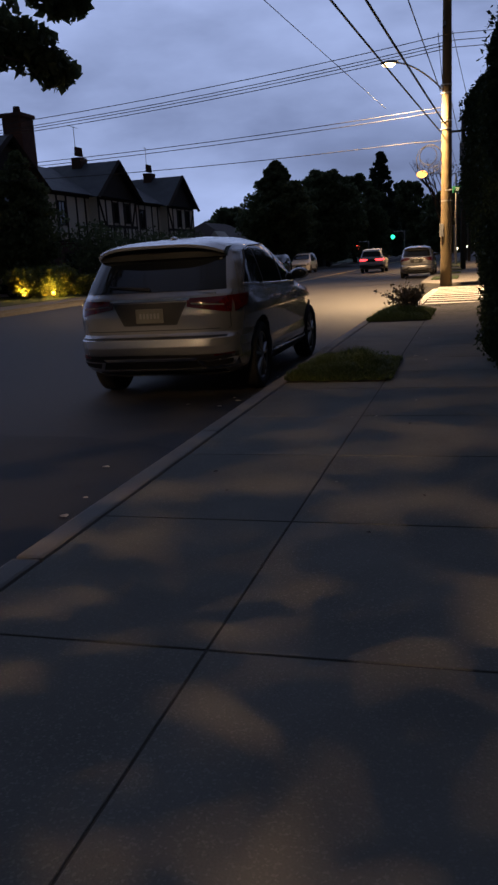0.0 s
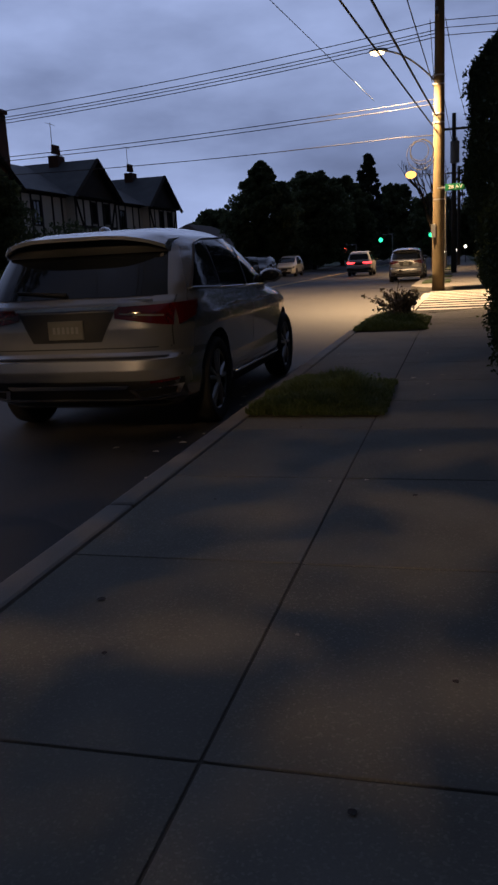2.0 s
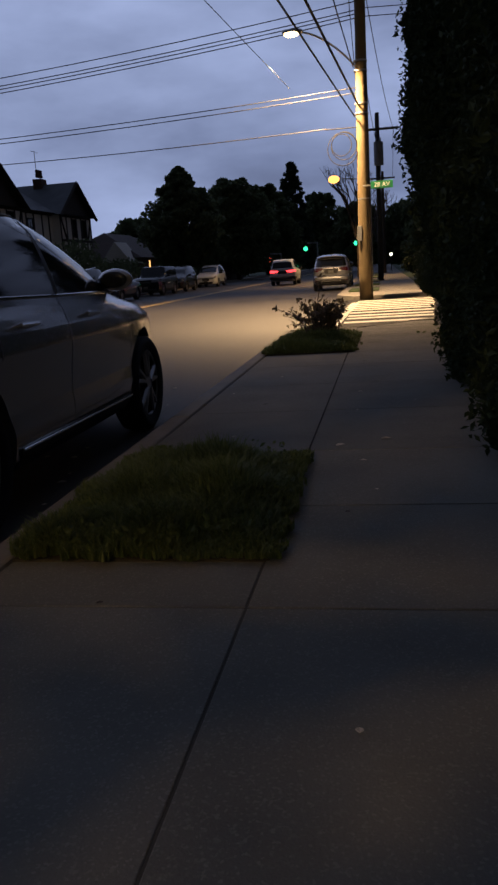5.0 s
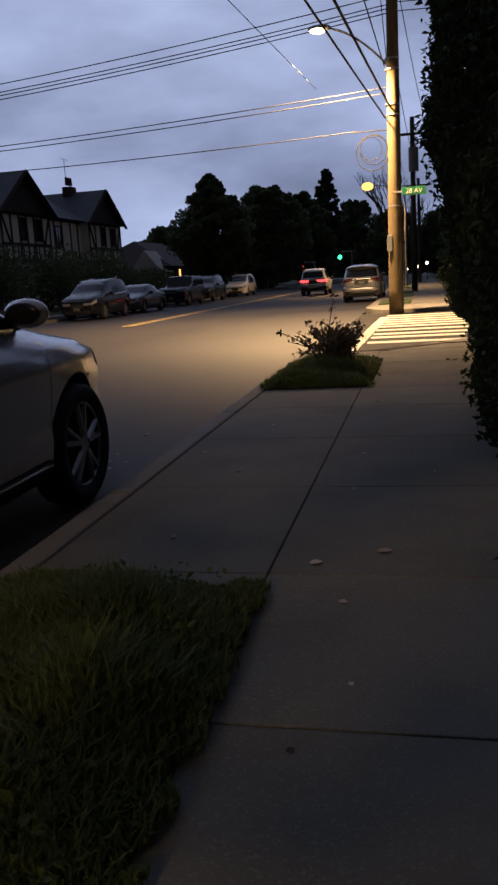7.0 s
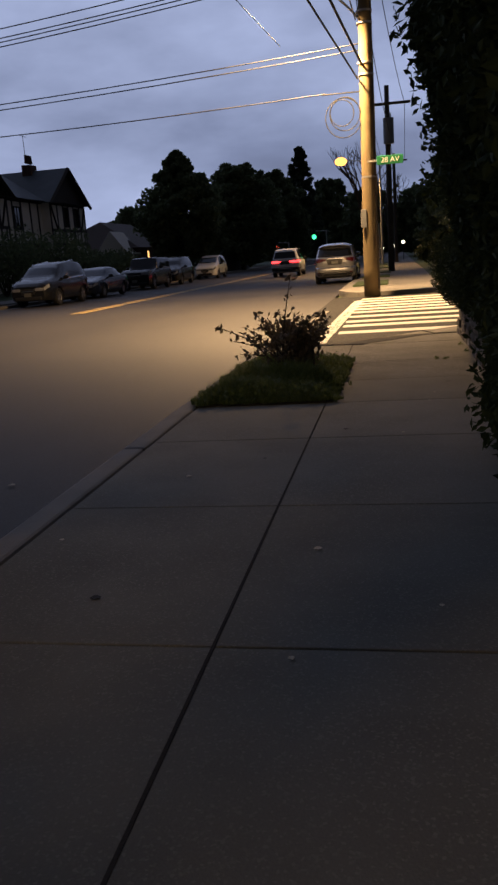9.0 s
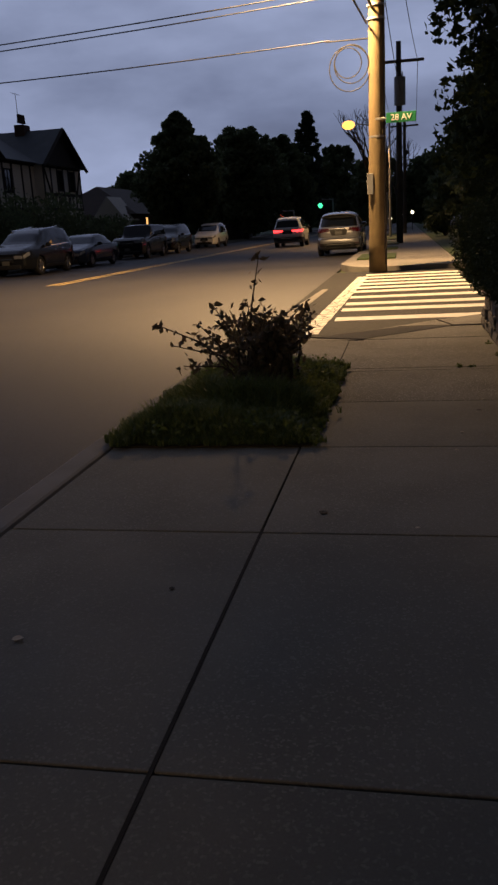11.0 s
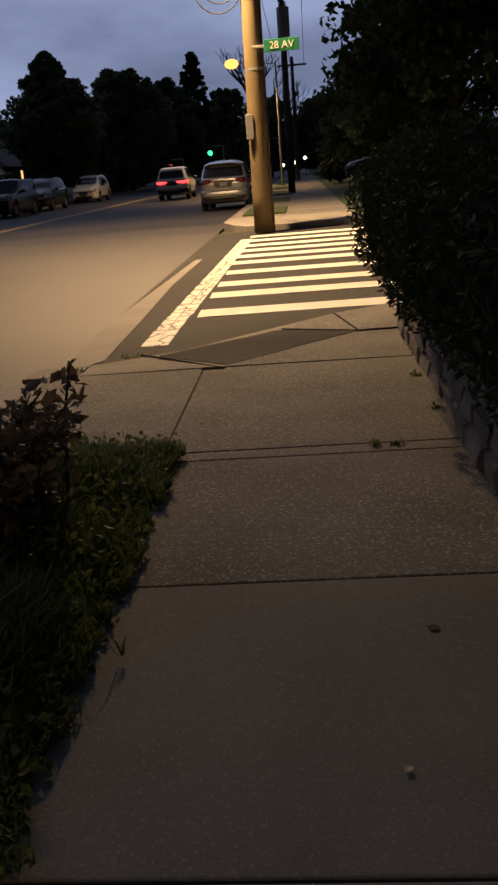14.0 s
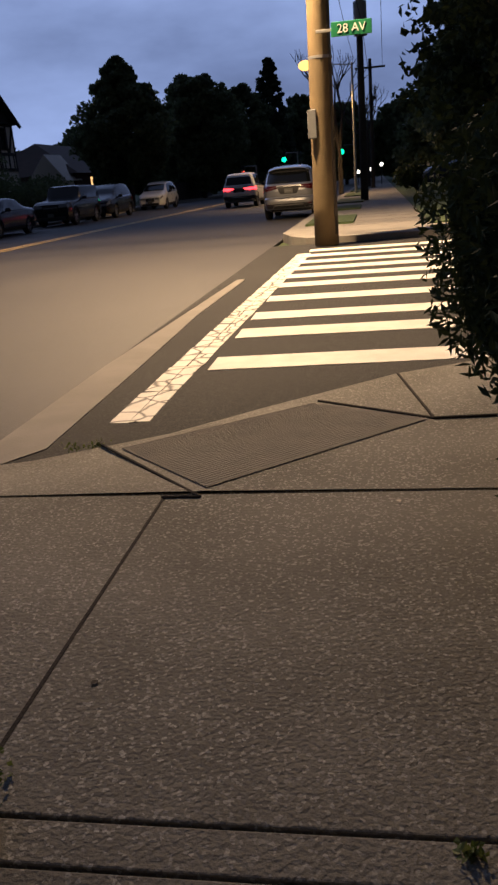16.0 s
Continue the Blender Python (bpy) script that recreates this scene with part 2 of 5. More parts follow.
LAMP_FAR = glow("lit_orange_lamp", (1.0, 0.46, 0.11), 3.0)
GREEN_ON = glow("green_signal", (0.02, 1.0, 0.42), 2.4)
RED_ON = glow("red_signal", (1.0, 0.08, 0.04), 2.0)
WHITE_ON = glow("white_house_light", (1.0, 0.9, 0.75), 4.0)
GARDEN_ON = glow("garden_lamp", (1.0, 0.60, 0.10), 2.5)
DRY_LEAF = mat("dry_leaf", (0.45, 0.40, 0.33), (0.30, 0.25, 0.18), 0.8, 0, 20, 120, 0.3, per_piece=0.3)

# ---- mesh helpers ----


def box(bm, c, s, rot=0.0, bevel=0.0):
    """A box of size s round c, turned by rot degrees about z."""
    r = bmesh.ops.create_cube(bm, size=1.0, matrix=Matrix.Translation(c) @ Matrix.Rotation(radians(rot), 4, "Z") @ Matrix.Diagonal((*s, 1)))
    if bevel:
        es = {e for v in r["verts"] for e in v.link_edges}
        bmesh.ops.bevel(bm, geom=list(es), offset=bevel, segments=2, affect="EDGES", profile=0.5)
    return bm


def rod(bm, a, b, r0, r1=None, n=10):
    a, b = Vector(a), Vector(b)
    d = b - a
    m = Matrix.Translation((a + b) / 2) @ d.to_track_quat("Z", "Y").to_matrix().to_4x4()
    bmesh.ops.create_cone(bm, cap_ends=True, segments=n, radius1=r0, radius2=r0 if r1 is None else r1, depth=d.length, matrix=m)
    return bm


def ball(bm, c, s, seg=12):
    bmesh.ops.create_uvsphere(bm, u_segments=seg, v_segments=max(6, seg // 2), radius=1, matrix=Matrix.Translation(c) @ Matrix.Diagonal((*s, 1)))
    return bm


def part(name, bm, material, parent=None, label="", smooth=False):
    me = bpy.data.meshes.new(name)
    bm.to_mesh(me)
    bm.free()
    me.materials.append(material)
    if smooth:
        me.shade_smooth()
    ob = new(name, me)
    ob.parent = parent
    if label:
        tagged(ob, label)
    return ob


def raw(name, verts, faces, material, parent=None, smooth=False):
    me = bpy.data.meshes.new(name)
    me.from_pydata(verts, [], faces)
    me.materials.append(material)
    me.update()
    if smooth:
        me.shade_smooth()
    ob = new(name, me)
    ob.parent = parent
    return ob


def prism(bm, pts, z0, z1):
    """An upright prism over the outline pts; z1 is one height or one per corner."""
    zs = z1 if isinstance(z1, (list, tuple)) else [z1] * len(pts)
    lo = [bm.verts.new((x, y, z0)) for x, y in pts]
    hi = [bm.verts.new((x, y, z)) for (x, y), z in zip(pts, zs)]
    bm.faces.new(lo[::-1])
    bm.faces.new(hi)
    for i in range(len(pts)):
        j = (i + 1) % len(pts)
        bm.faces.new((lo[i], lo[j], hi[j], hi[i]))
    bmesh.ops.recalc_face_normals(bm, faces=bm.faces)
    return bm


def empty(name, place, label, category, group="", kind=""):
    ob = new(name)
    ob.location = place
    return tagged(ob, label, category, group, kind)


def B():
    return bmesh.new()


rng = np.random.default_rng(7)


def leaf_cloud(name, centres, size, material, parent=None, flat=0.0, jitter=0.35, long=1.5):
    """One small bent leaf (two triangles) at each centre, turned at random."""
    c = np.asarray(centres, float)
    n = len(c)
    a = rng.normal(size=(n, 3))
    a[:, 2] *= 1 - flat
    a /= np.linalg.norm(a, axis=1)[:, None]
    b = np.cross(a, rng.normal(size=(n, 3)))
    b /= np.linalg.norm(b, axis=1)[:, None]
    s = size * (1 + jitter * rng.uniform(-1, 1, (n, 1)))
    nrm = np.cross(a, b)
    p0, p2 = c - a * s * long / 2, c + a * s * long / 2
    p1, p3 = c + b * s / 2 + nrm * s * 0.15, c - b * s / 2 + nrm * s * 0.15
    v = np.stack([p0, p1, p2, p3], 1).reshape(-1, 3)
    i = np.arange(n) * 4
    f = np.concatenate([np.stack([i, i + 1, i + 2], 1), np.stack([i, i + 2, i + 3], 1)])
    return raw(name, v.tolist(), f.tolist(), material, parent)


def shell_points(c, s, n, depth=0.35):
    """Points in the outer layer of an ellipsoid of half sizes s round c."""
    d = rng.normal(size=(n, 3))
    d /= np.linalg.norm(d, axis=1)[:, None]
    r = 1 - depth * rng.uniform(0, 1, (n, 1)) ** 1.5
    return np.asarray(c) + d * r * np.asarray(s)


# ---- ground, road and pavements ----
ROAD_Z = -0.13
part("ground", box(B(), (0, 300, -0.45), (1600, 1900, 0.5)), LAWN)
tagged(bpy.data.objects["ground"], "dark grassy ground reaching to the horizon", "ground", kind="structure")
road = part("road", box(B(), (-8.35, 150, -0.20), (14.1, 520, 0.14)), ASPHALT)
tagged(road, "wide grey asphalt street with worn surface", "road", kind="structure")
side_road = part("side_road", box(B(), (29.35, 22.5, -0.196), (61.3, 14.0, 0.14)), ASPHALT_SIDE)
tagged(side_road, "grey asphalt side street at the crossing", "road", kind="structure")
old = part("asphalt_patch", prism(B(), [(-1.33, -9), (-1.33, 0.55), (-1.75, 0.85), (-2.6, 1.12), (-4.6, 1.2), (-5.2, 0.4), (-5.4, -9)], ROAD_Z - 0.03, ROAD_Z + 0.005), ASPHALT_PATCH, road, "dark asphalt patch with a curved edge")

# yellow centre line
part("centre_line", box(B(), (-9.45, 117, ROAD_Z + 0.004), (0.12, 175, 0.004)), PAINT_YELLOW, road, "worn yellow centre line")
part("centre_line", box(B(), (-9.75, 117, ROAD_Z + 0.004), (0.12, 175, 0.004)), PAINT_YELLOW, road, "worn yellow centre line")

# pavement: bedding under the flags, flags as pieces
JY = [-13.5, -12.0, -10.5, -9.0, -7.5, -6.0, -4.5, -3.0, -1.5, 0.0, 1.45, 2.95, 4.2, 5.43, 6.93, 8.45, 9.98, 11.3, 12.47, 13.67, 13.79, 15.54]
pavement = part("pavement", box(B(), (0.18, 0.78, -0.16), (2.62, 29.56, 0.28)), JOINT)
tagged(pavement, "grey concrete slab pavement with dark joints", "pavement", kind="structure")
GAP = 0.0055


def flag(x0, x1, y0, y1, parent, z=0.0):
    bm = B()
    box(bm, (0, 0, -0.03), (x1 - x0 - 1.5 * GAP, y1 - y0 - 2 * GAP, 0.06), 0, 0.005)
    ob = part("paving_slab", bm, CONCRETE_COARSE if y0 > 12.4 else CONCRETE, parent)
    ob.location = ((x0 + x1) / 2, (y0 + y1) / 2, z)
    ob.rotation_euler = (radians(rng.uniform(-0.06, 0.06)), radians(rng.uniform(-0.06, 0.06)), 0)
    return ob


GRASS_PATCH = (3.42, 5.2)
BUSH_PATCH = (11.31, 13.78)
for y0, y1 in zip(JY[:-1], JY[1:]):
    flag(0, 1.47, y0, y1, pavement)
    if y0 >= 11 and y1 < 14:
        continue
    spans = [(y0, y1)]
    if y1 == 4.2:
        spans = [(y0, GRASS_PATCH[0])]
    if y1 == 5.43:
        spans = [(GRASS_PATCH[1], y1)]
    for a, b in spans:
        flag(-1.12, 0, a, b, pavement)

for a, b in ((5.43, 10.02), (13.76, 15.53)):
    part("joint_line", box(B(), (0.0, (a + b) / 2, -0.001), (0.012, b - a, 0.005)), JOINT, pavement, "dark dirt-filled joint")

part("joint_line", box(B(), (0.0, -4.0, -0.010), (0.03, 18.8, 0.012)), JOINT_FILL, pavement, "joint packed with pale grit")
for yy in JY[1:12]:
    part("joint_line", box(B(), (0.18, yy, -0.012), (2.56, 0.03, 0.012)), JOINT_FILL, pavement)

# kerb stones along the street
kerb = part("kerb", box(B(), (-1.215, 0.6, -0.22), (0.13, 30, 0.28)), JOINT)
tagged(kerb, "long worn grey concrete kerb beside the street", "kerb", kind="structure")
y = -14.2
while y < 15.2:
    n = min(3.0, 15.4 - y)
    part("kerb_stone", box(B(), (-1.215, y + n / 2, -0.125), (0.165, n - 0.012, 0.262), 0, 0.022), KERB, kerb)
    y += n

# dropped corner with a ribbed ramp panel
corner_pts = [(-1.295, 15.545), (1.6, 15.545), (3.0, 15.6), (3.0, 18.05), (1.6, 18.02), (0.98, 17.85), (0.23, 17.28), (-0.3, 16.75), (-0.88, 16.2), (-1.295, 15.9)]
corner_z = [0.0, 0.0, 0.0, -0.02, -0.05, -0.09, -0.118, -0.118, -0.07, -0.02]
bm = B()
vs = [bm.verts.new((x, yy, z)) for (x, yy), z in zip(corner_pts, corner_z)]
lo = [bm.verts.new((x, yy, -0.3)) for x, yy in corner_pts]
mid1 = bm.verts.new((0.15, 15.57, 0.0))
mid2 = bm.verts.new((1.13, 16.5, -0.005))
mid3 = bm.verts.new((-0.5, 16.4, -0.09))
mid4 = bm.verts.new((0.47, 17.2, -0.095))
for f in ((0, "a", "c", 8), (0, 8, 9), ("c", 7, 8), ("a", "b", "d", "c"), ("c", "d", 6, 7), ("a", 1, "b"), (1, 2, 3, "b"), ("b", 3, 4), ("b", 4, 5), ("b", 5, "d"), ("d", 5, 6)):
    key = {"a": mid1, "b": mid2, "c": mid3, "d": mid4}
    bm.faces.new([key[i] if isinstance(i, str) else vs[i] for i in f])
for i in range(10):
    j = (i + 1) % 10
    bm.faces.new((vs[j], vs[i], lo[i], lo[j]))
bmesh.ops.recalc_face_normals(bm, faces=bm.faces)
corner = tagged(part("pavement_corner", bm, CONCRETE_COARSE), "warm-lit concrete street corner sloping to the crossing", "pavement", kind="structure")
A_, B_, C_, D_ = (Vector(p) for p in ((0.15, 15.57, 0.006), (1.13, 16.5, 0.002), (0.47, 17.2, -0.088), (-0.5, 16.4, -0.083)))
bm = B()
quad = [A_.lerp(C_, 0.02), B_.lerp(D_, 0.02), C_.lerp(A_, 0.02), D_.lerp(B_, 0.02)]
rows = [[bm.verts.new(quad[0].lerp(quad[3], k / 34)), bm.verts.new(quad[1].lerp(quad[2], k / 34))] for k in range(35)]
for a, b in zip(rows[:-1], rows[1:]):
    bm.faces.new((a[0], a[1], b[1], b[0]))
panel = part("ramp_panel", bm, WARN, corner, "dark ribbed concrete ramp panel")
for k in range(34):
    f = (k + 0.5) / 34
    p, q = quad[0].lerp(quad[3], f), quad[1].lerp(quad[2], f)
    bm = B()
    rod(bm, p + Vector((0, 0, -0.001)), q + Vector((0, 0, -0.001)), 0.005, n=6)
    part("rib", bm, WARN, panel)
for a, b in (((0.15, 15.5, 0.003), (-0.62, 16.5, -0.085)), ((1.13, 16.5, 0.0), (0.98, 17.8, -0.08)), ((1.13, 16.5, 0.0), (0.50, 17.23, -0.09)), ((1.13, 16.5, 0.001), (1.5, 16.52, 0.001)), ((-0.01, 15.5, 0.001), (0.15, 15.5, 0.003))):
    part("groove", rod(B(), a, b, 0.008, n=6), JOINT, corner, "dark tooled joint")

# crossing: broken wide line and bars
def worn_strip(name, pts, material, z, parent):
    return part(name, prism(B(), pts, z, z + 0.005), material, parent)


crossing = empty("crosswalk", (0, 23, ROAD_Z), "worn white ladder crosswalk painted across the side street", "crosswalk", kind="structure")
CZ = 0.008
for i in range(14):
    y0 = 17.0 + i * 0.745
    bm = B()
    n = 2
    for k in range(n):
        w = 0.25 / n
        x0 = -0.74 + i * 0.012 + k * w
        prism(bm, [(x0, y0 - 23 + rng.uniform(0, 0.02) + 0.012 * k), (x0 + w - rng.uniform(0.001, 0.02), y0 - 23 + 0.012 * k + rng.uniform(0, .02)), (x0 + w - 0.006, y0 - 23 + 0.735 + 0.012 * k), (x0, y0 - 23 + 0.735 + 0.012 * k - rng.uniform(0, 0.02))], 0, CZ)
    part("line_piece", bm, PAINT_CRACKED, crossing, "cracked wide white line")
for i, y0 in enumerate((18.33, 19.56, 20.5, 21.68, 22.87, 23.8, 24.75, 25.7, 26.75, 27.75)):
    bm = B()
    box(bm, (1.32, y0 - 23 + 0.24, 0.007), (3.45, 0.44, 0.005), 0.8)
    part("bar", bm, PAINT_WHITE, crossing)
# low concrete gutter band curving round the near corner
part("gutter_band", prism(B(), [(-1.30, 16.0), (-0.95, 16.55), (-0.98, 18.3), (-1.05, 21.0), (-1.0, 24.0), (-1.12, 24.0), (-1.22, 21.0), (-1.3, 18.6)], ROAD_Z - 0.02, ROAD_Z + 0.010), KERB, road, "pale worn gutter strip")

# far corner and pavement beyond the side street
far_pave = part("pavement_far", prism(B(), [(-0.95, 30.2), (-0.6, 29.55), (0.2, 29.4), (40, 29.4), (40, 31.4), (2.0, 31.4), (2.0, 220), (-1.3, 220), (-1.3, 31.5)], -0.3, 0.0), KERB)
tagged(far_pave, "pale concrete pavement beyond the side street", "pavement", kind="structure")
for i in range(40):
    part("groove", box(B(), (0.9, 32.8 + 1.55 * i, 0.0), (2.2, 0.02, 0.004)), JOINT, far_pave)
for y0, y1 in ((33.5, 37), (41.5, 44.5), (48, 53.5), (58, 64), (68, 80)):
    part("grass_strip", box(B(), (-0.35, (y0 + y1) / 2, 0.02), (1.2, y1 - y0, 0.06)), LAWN, far_pave, "dark strip of grass")
# rising lawn beside it
lawn = part("lawn_bank", prism(B(), [(2.0, 31.4), (40, 31.4), (40, 120), (2.0, 120)], -0.3, [0.02, 2.6, 2.6, 0.02]), LAWN)
tagged(lawn, "sloping dark green lawn beside the pavement", "lawn", kind="structure")
# far side of the street
far_kerb = part("kerb_far_side", box(B(), (-15.5, 150, -0.2), (0.2, 520, 0.4)), KERB)
tagged(far_kerb, "pale kerb along the far side of the street", "kerb", kind="structure")
far_side = part("pavement_far_side", box(B(), (-17.6, 150, -0.2), (2.0, 520, 0.41)), KERB)
tagged(far_side, "concrete pavement along the far houses", "pavement", kind="structure")
part("lawn_far_side", box(B(), (-45, 60, -0.19), (52.6, 330, 0.4)), LAWN)
tagged(bpy.data.objects["lawn_far_side"], "dark front lawns before the houses", "lawn", kind="structure")

# ---- vehicles ----


def lerp(table, u):
    us, vals = zip(*table)
    return float(np.interp(u, us, vals))


def car(name, label, spec, paint, place, heading=0.0, tails=None, group="", plate=True, rack=False):
    """A car with its rear at the origin side y=0 and its nose at y=L, x across, wheels on z=0."""
    L, W, H = spec["L"], spec["W"], spec["H"]
    hw = W / 2
    top, belt, bot = spec["top"], spec["belt"], spec["bot"]
    wide, roofw = spec["wide"], spec["roofw"]

    def section(u):
        zb, zm, zt = lerp(bot, u), lerp(belt, u), lerp(top, u)
        zt = max(zt, zm + 0.03)
        w, r = hw * lerp(wide, u), hw * lerp(roofw, u)
        g = zt - zm
        return [(0, zb), (w * 0.90, zb), (w * 0.965, zb + 0.07), (w * 0.99, zb + 0.25 * (zm - zb)), (w, zb + 0.55 * (zm - zb)), (w * 0.985, zb + 0.78 * (zm - zb)), (w * 0.965, zm - 0.015),
                (w * 0.95, zm + min(0.02, g * .2)), (w * .95 + (r - w * .95) * 0.5, zm + g * 0.5), (r, zt - 0.13 * g), (r * 0.93, zt - 0.045 * g), (r * 0.7, zt - 0.012 * g), (0, zt)]

    def S(u, k):
        """Point of the right side at length u and section place k (0 to 12)."""
        s = section(u)
        i = min(int(k), 11)
        f = k - i
        return Vector((s[i][0] + (s[i + 1][0] - s[i][0]) * f, u * L, s[i][1] + (s[i + 1][1] - s[i][1]) * f))

    def patch(bm, u0, u1, k0, k1, out=0.006, n=8, m=4, side=1, skew=(0, 0)):
        grid = []
        for a in range(n + 1):
            row = []
            for b in range(m + 1):
                kk = k0 + (k1 - k0) * b / m
                f = b / m
                uu = (u0 + skew[0] * f) + ((u1 + skew[1] * f) - (u0 + skew[0] * f)) * a / n
                p = S(uu, kk)
                e = 0.004
                nrm = (S(min(uu + e, 1), kk) - S(max(uu - e, 0), kk)).cross(S(uu, min(kk + 0.1, 12)) - S(uu, max(kk - 0.1, 0)))
                if nrm.length < 1e-9:
                    nrm = Vector((0, 0, 1))
                nrm.normalize()
                if nrm.x < -0.2 or (abs(nrm.x) <= 0.2 and nrm.z < 0):
                    nrm = -nrm
                p = p + nrm * out
                row.append(bm.verts.new((p.x * side, p.y, p.z)))
            grid.append(row)
        for a in range(n):
            for b in range(m):
                bm.faces.new((grid[a][b], grid[a + 1][b], grid[a + 1][b + 1], grid[a][b + 1]))
        bmesh.ops.recalc_face_normals(bm, faces=bm.faces)
        return bm

    root = empty(name, (0, 0, 0), label, "car", group)
    us = sorted(set([0, 0.004, 0.012, 0.025, 0.04, 0.06, 0.08, 0.1, 0.14, 1, 0.996, 0.985, 0.97, 0.95, 0.92] + list(np.linspace(0.16, 0.9, 30))))
    bm = B()
    rings = []
    for u in us:
        s = section(u)
        pts = [(x, z) for x, z in s] + [(-x, z) for x, z in s[-2:0:-1]]
        rings.append([bm.verts.new((x, u * L, z)) for x, z in pts])
    for a, b in zip(rings[:-1], rings[1:]):
        for i in range(len(a)):
            j = (i + 1) % len(a)
            bm.faces.new((a[i], a[j], b[j], b[i]))
    bm.faces.new(rings[0])
    bm.faces.new(rings[-1][::-1])
    bmesh.ops.recalc_face_normals(bm, faces=bm.faces)
    body = part("body", bm, paint, root, smooth=True)
    R = spec["wheel"]
    bm = B()
    for wy in spec["axles"]:
        for sx in (-1, 1):
            rod(bm, (sx * (hw - 0.27), wy, R + 0.01), (sx * (hw + 0.2), wy, R + 0.01), R + 0.05, n=36)
    cutter = part("cutter", bm, TRIM)
    mod = body.modifiers.new("arches", "BOOLEAN")
    mod.operation, mod.object, mod.solver = "DIFFERENCE", cutter, "EXACT"
    deps = bpy.context.evaluated_depsgraph_get()
    cut = bpy.data.meshes.new_from_object(body.evaluated_get(deps))
    body.modifiers.clear()
    body.data = cut
    bpy.data.objects.remove(cutter)
    cut.set_sharp_from_angle(angle=radians(38))
    gl = spec["glass"]
    for sx in (1, -1):
        for u0, u1, k0, k1, s0, s1 in gl["side"]:
            part("side_window", patch(B(), u0, u1, k0, k1, 0.006, 8, 4, sx, (s0, s1)), GLASS, root, smooth=True)
    for nm, (u0, u1) in (("rear_window", gl["rear"]), ("windscreen", gl["front"])):
        bm = B()
        patch(bm, u0, u1, 9.9, 12, 0.007, 8, 4, 1)
        patch(bm, u0, u1, 9.9, 12, 0.007, 8, 4, -1)
        bmesh.ops.remove_doubles(bm, verts=bm.verts, dist=0.001)
        part(nm, bm, GLASS, root, smooth=True)
    # wheels
    for wy in spec["axles"]:
        for sx in (-1, 1):
            bm = B()
            rings = []
            prof = [(R * 0.66, -0.10), (R * 0.9, -0.115), (R * 0.985, -0.09), (R, -0.05), (R, 0.05), (R * 0.985, 0.09), (R * 0.9, 0.115), (R * 0.66, 0.10)]
            for k in range(32):
                a = 2 * math.pi * k / 32
                rings.append([bm.verts.new((sx * (hw - 0.135) + dx, wy + r * math.cos(a), R + r * math.sin(a))) for r, dx in prof])
            for k in range(32):
                for i in range(8):
                    bm.faces.new((rings[k][i], rings[k][(i + 1) % 8], rings[(k + 1) % 32][(i + 1) % 8], rings[(k + 1) % 32][i]))
            bmesh.ops.recalc_face_normals(bm, faces=bm.faces)
            wheel = part("wheel", bm, TYRE, root, "black tyre on alloy wheel", smooth=True)
            bm = B()
            xo = sx * (hw - 0.045)
            rod(bm, (sx * (hw - 0.16), wy, R), (sx * (hw - 0.12), wy, R), R * 0.66, n=32)
            part("wheel_dish", bm, TRIM, wheel)
            bm = B()
            rod(bm, (xo - sx * 0.03, wy, R), (xo, wy, R), 0.07, n=14)
            for k in range(5):
                a = 2 * math.pi * (k + 0.25) / 5
                for da in (-0.16, 0.16):
                    rod(bm, (xo - sx * 0.01, wy + 0.05 * math.cos(a), R + 0.05 * math.sin(a)), (xo - sx * 0.02, wy + R * 0.65 * math.cos(a + da), R + R * 0.65 * math.sin(a + da)), 0.024, 0.02, 6)
            for k in range(28):
                a, b = 2 * math.pi * k / 28, 2 * math.pi * (k + 1) / 28
                rod(bm, (xo - sx * 0.02, wy + R * 0.655 * math.cos(a), R + R * 0.655 * math.sin(a)), (xo - sx * 0.02, wy + R * 0.655 * math.cos(b), R + R * 0.655 * math.sin(b)), 0.014, n=5)
            part("rim", bm, ALLOY, wheel, "silver five-spoke alloy rim")
    zb0, zm0 = lerp(bot, 0.0), lerp(belt, 0.0)
    w0 = hw * lerp(wide, 0.0)
    # rear: lamps wrap round the corner, plate recess, bumper trim
    tl = spec["tail"]
    for sx in (1, -1):
        bm = B()
        x1, x0 = sx * w0 * 0.985, sx * (w0 * 0.985 - tl[0])
        lens = [(x0, tl[1] - 0.005), (x0, tl[1] + 0.055), (x1, tl[1] + tl[2] * 0.5), (x1, tl[1] - tl[2] * 0.5)]
        fr = [bm.verts.new((px, -0.018, pz)) for px, pz in lens]
        bk = [bm.verts.new((px, 0.03, pz)) for px, pz in lens]
        bm.faces.new(fr)
        bm.faces.new(bk[::-1])
        for q in range(4):
            bm.faces.new((fr[q], bk[q], bk[(q + 1) % 4], fr[(q + 1) % 4]))
        bmesh.ops.recalc_face_normals(bm, faces=bm.faces)
        lamp = part("tail_lamp", bm, tails or TAIL, root, "red tail lamp")
        bm = B()
        patch(bm, 0.0, tl[3], tl[4], tl[5], 0.016, 14, 3, sx, (0, 0.02))
        part("lamp_side", bm, tails or TAIL, lamp)
    bm = box(B(), (0, 0.0, zb0 + 0.07), (w0 * 1.99, 0.07, 0.22), 0, 0.03)
    part("rear_bumper_trim", bm, TRIM, root, "black plastic bumper trim")
    bm = box(B(), (0, -0.05, zb0 + 0.12), (w0 * 1.15, 0.03, 0.035), 0, 0.01)
    part("bumper_strip", bm, CHROME, root, "bright metal bumper strip")
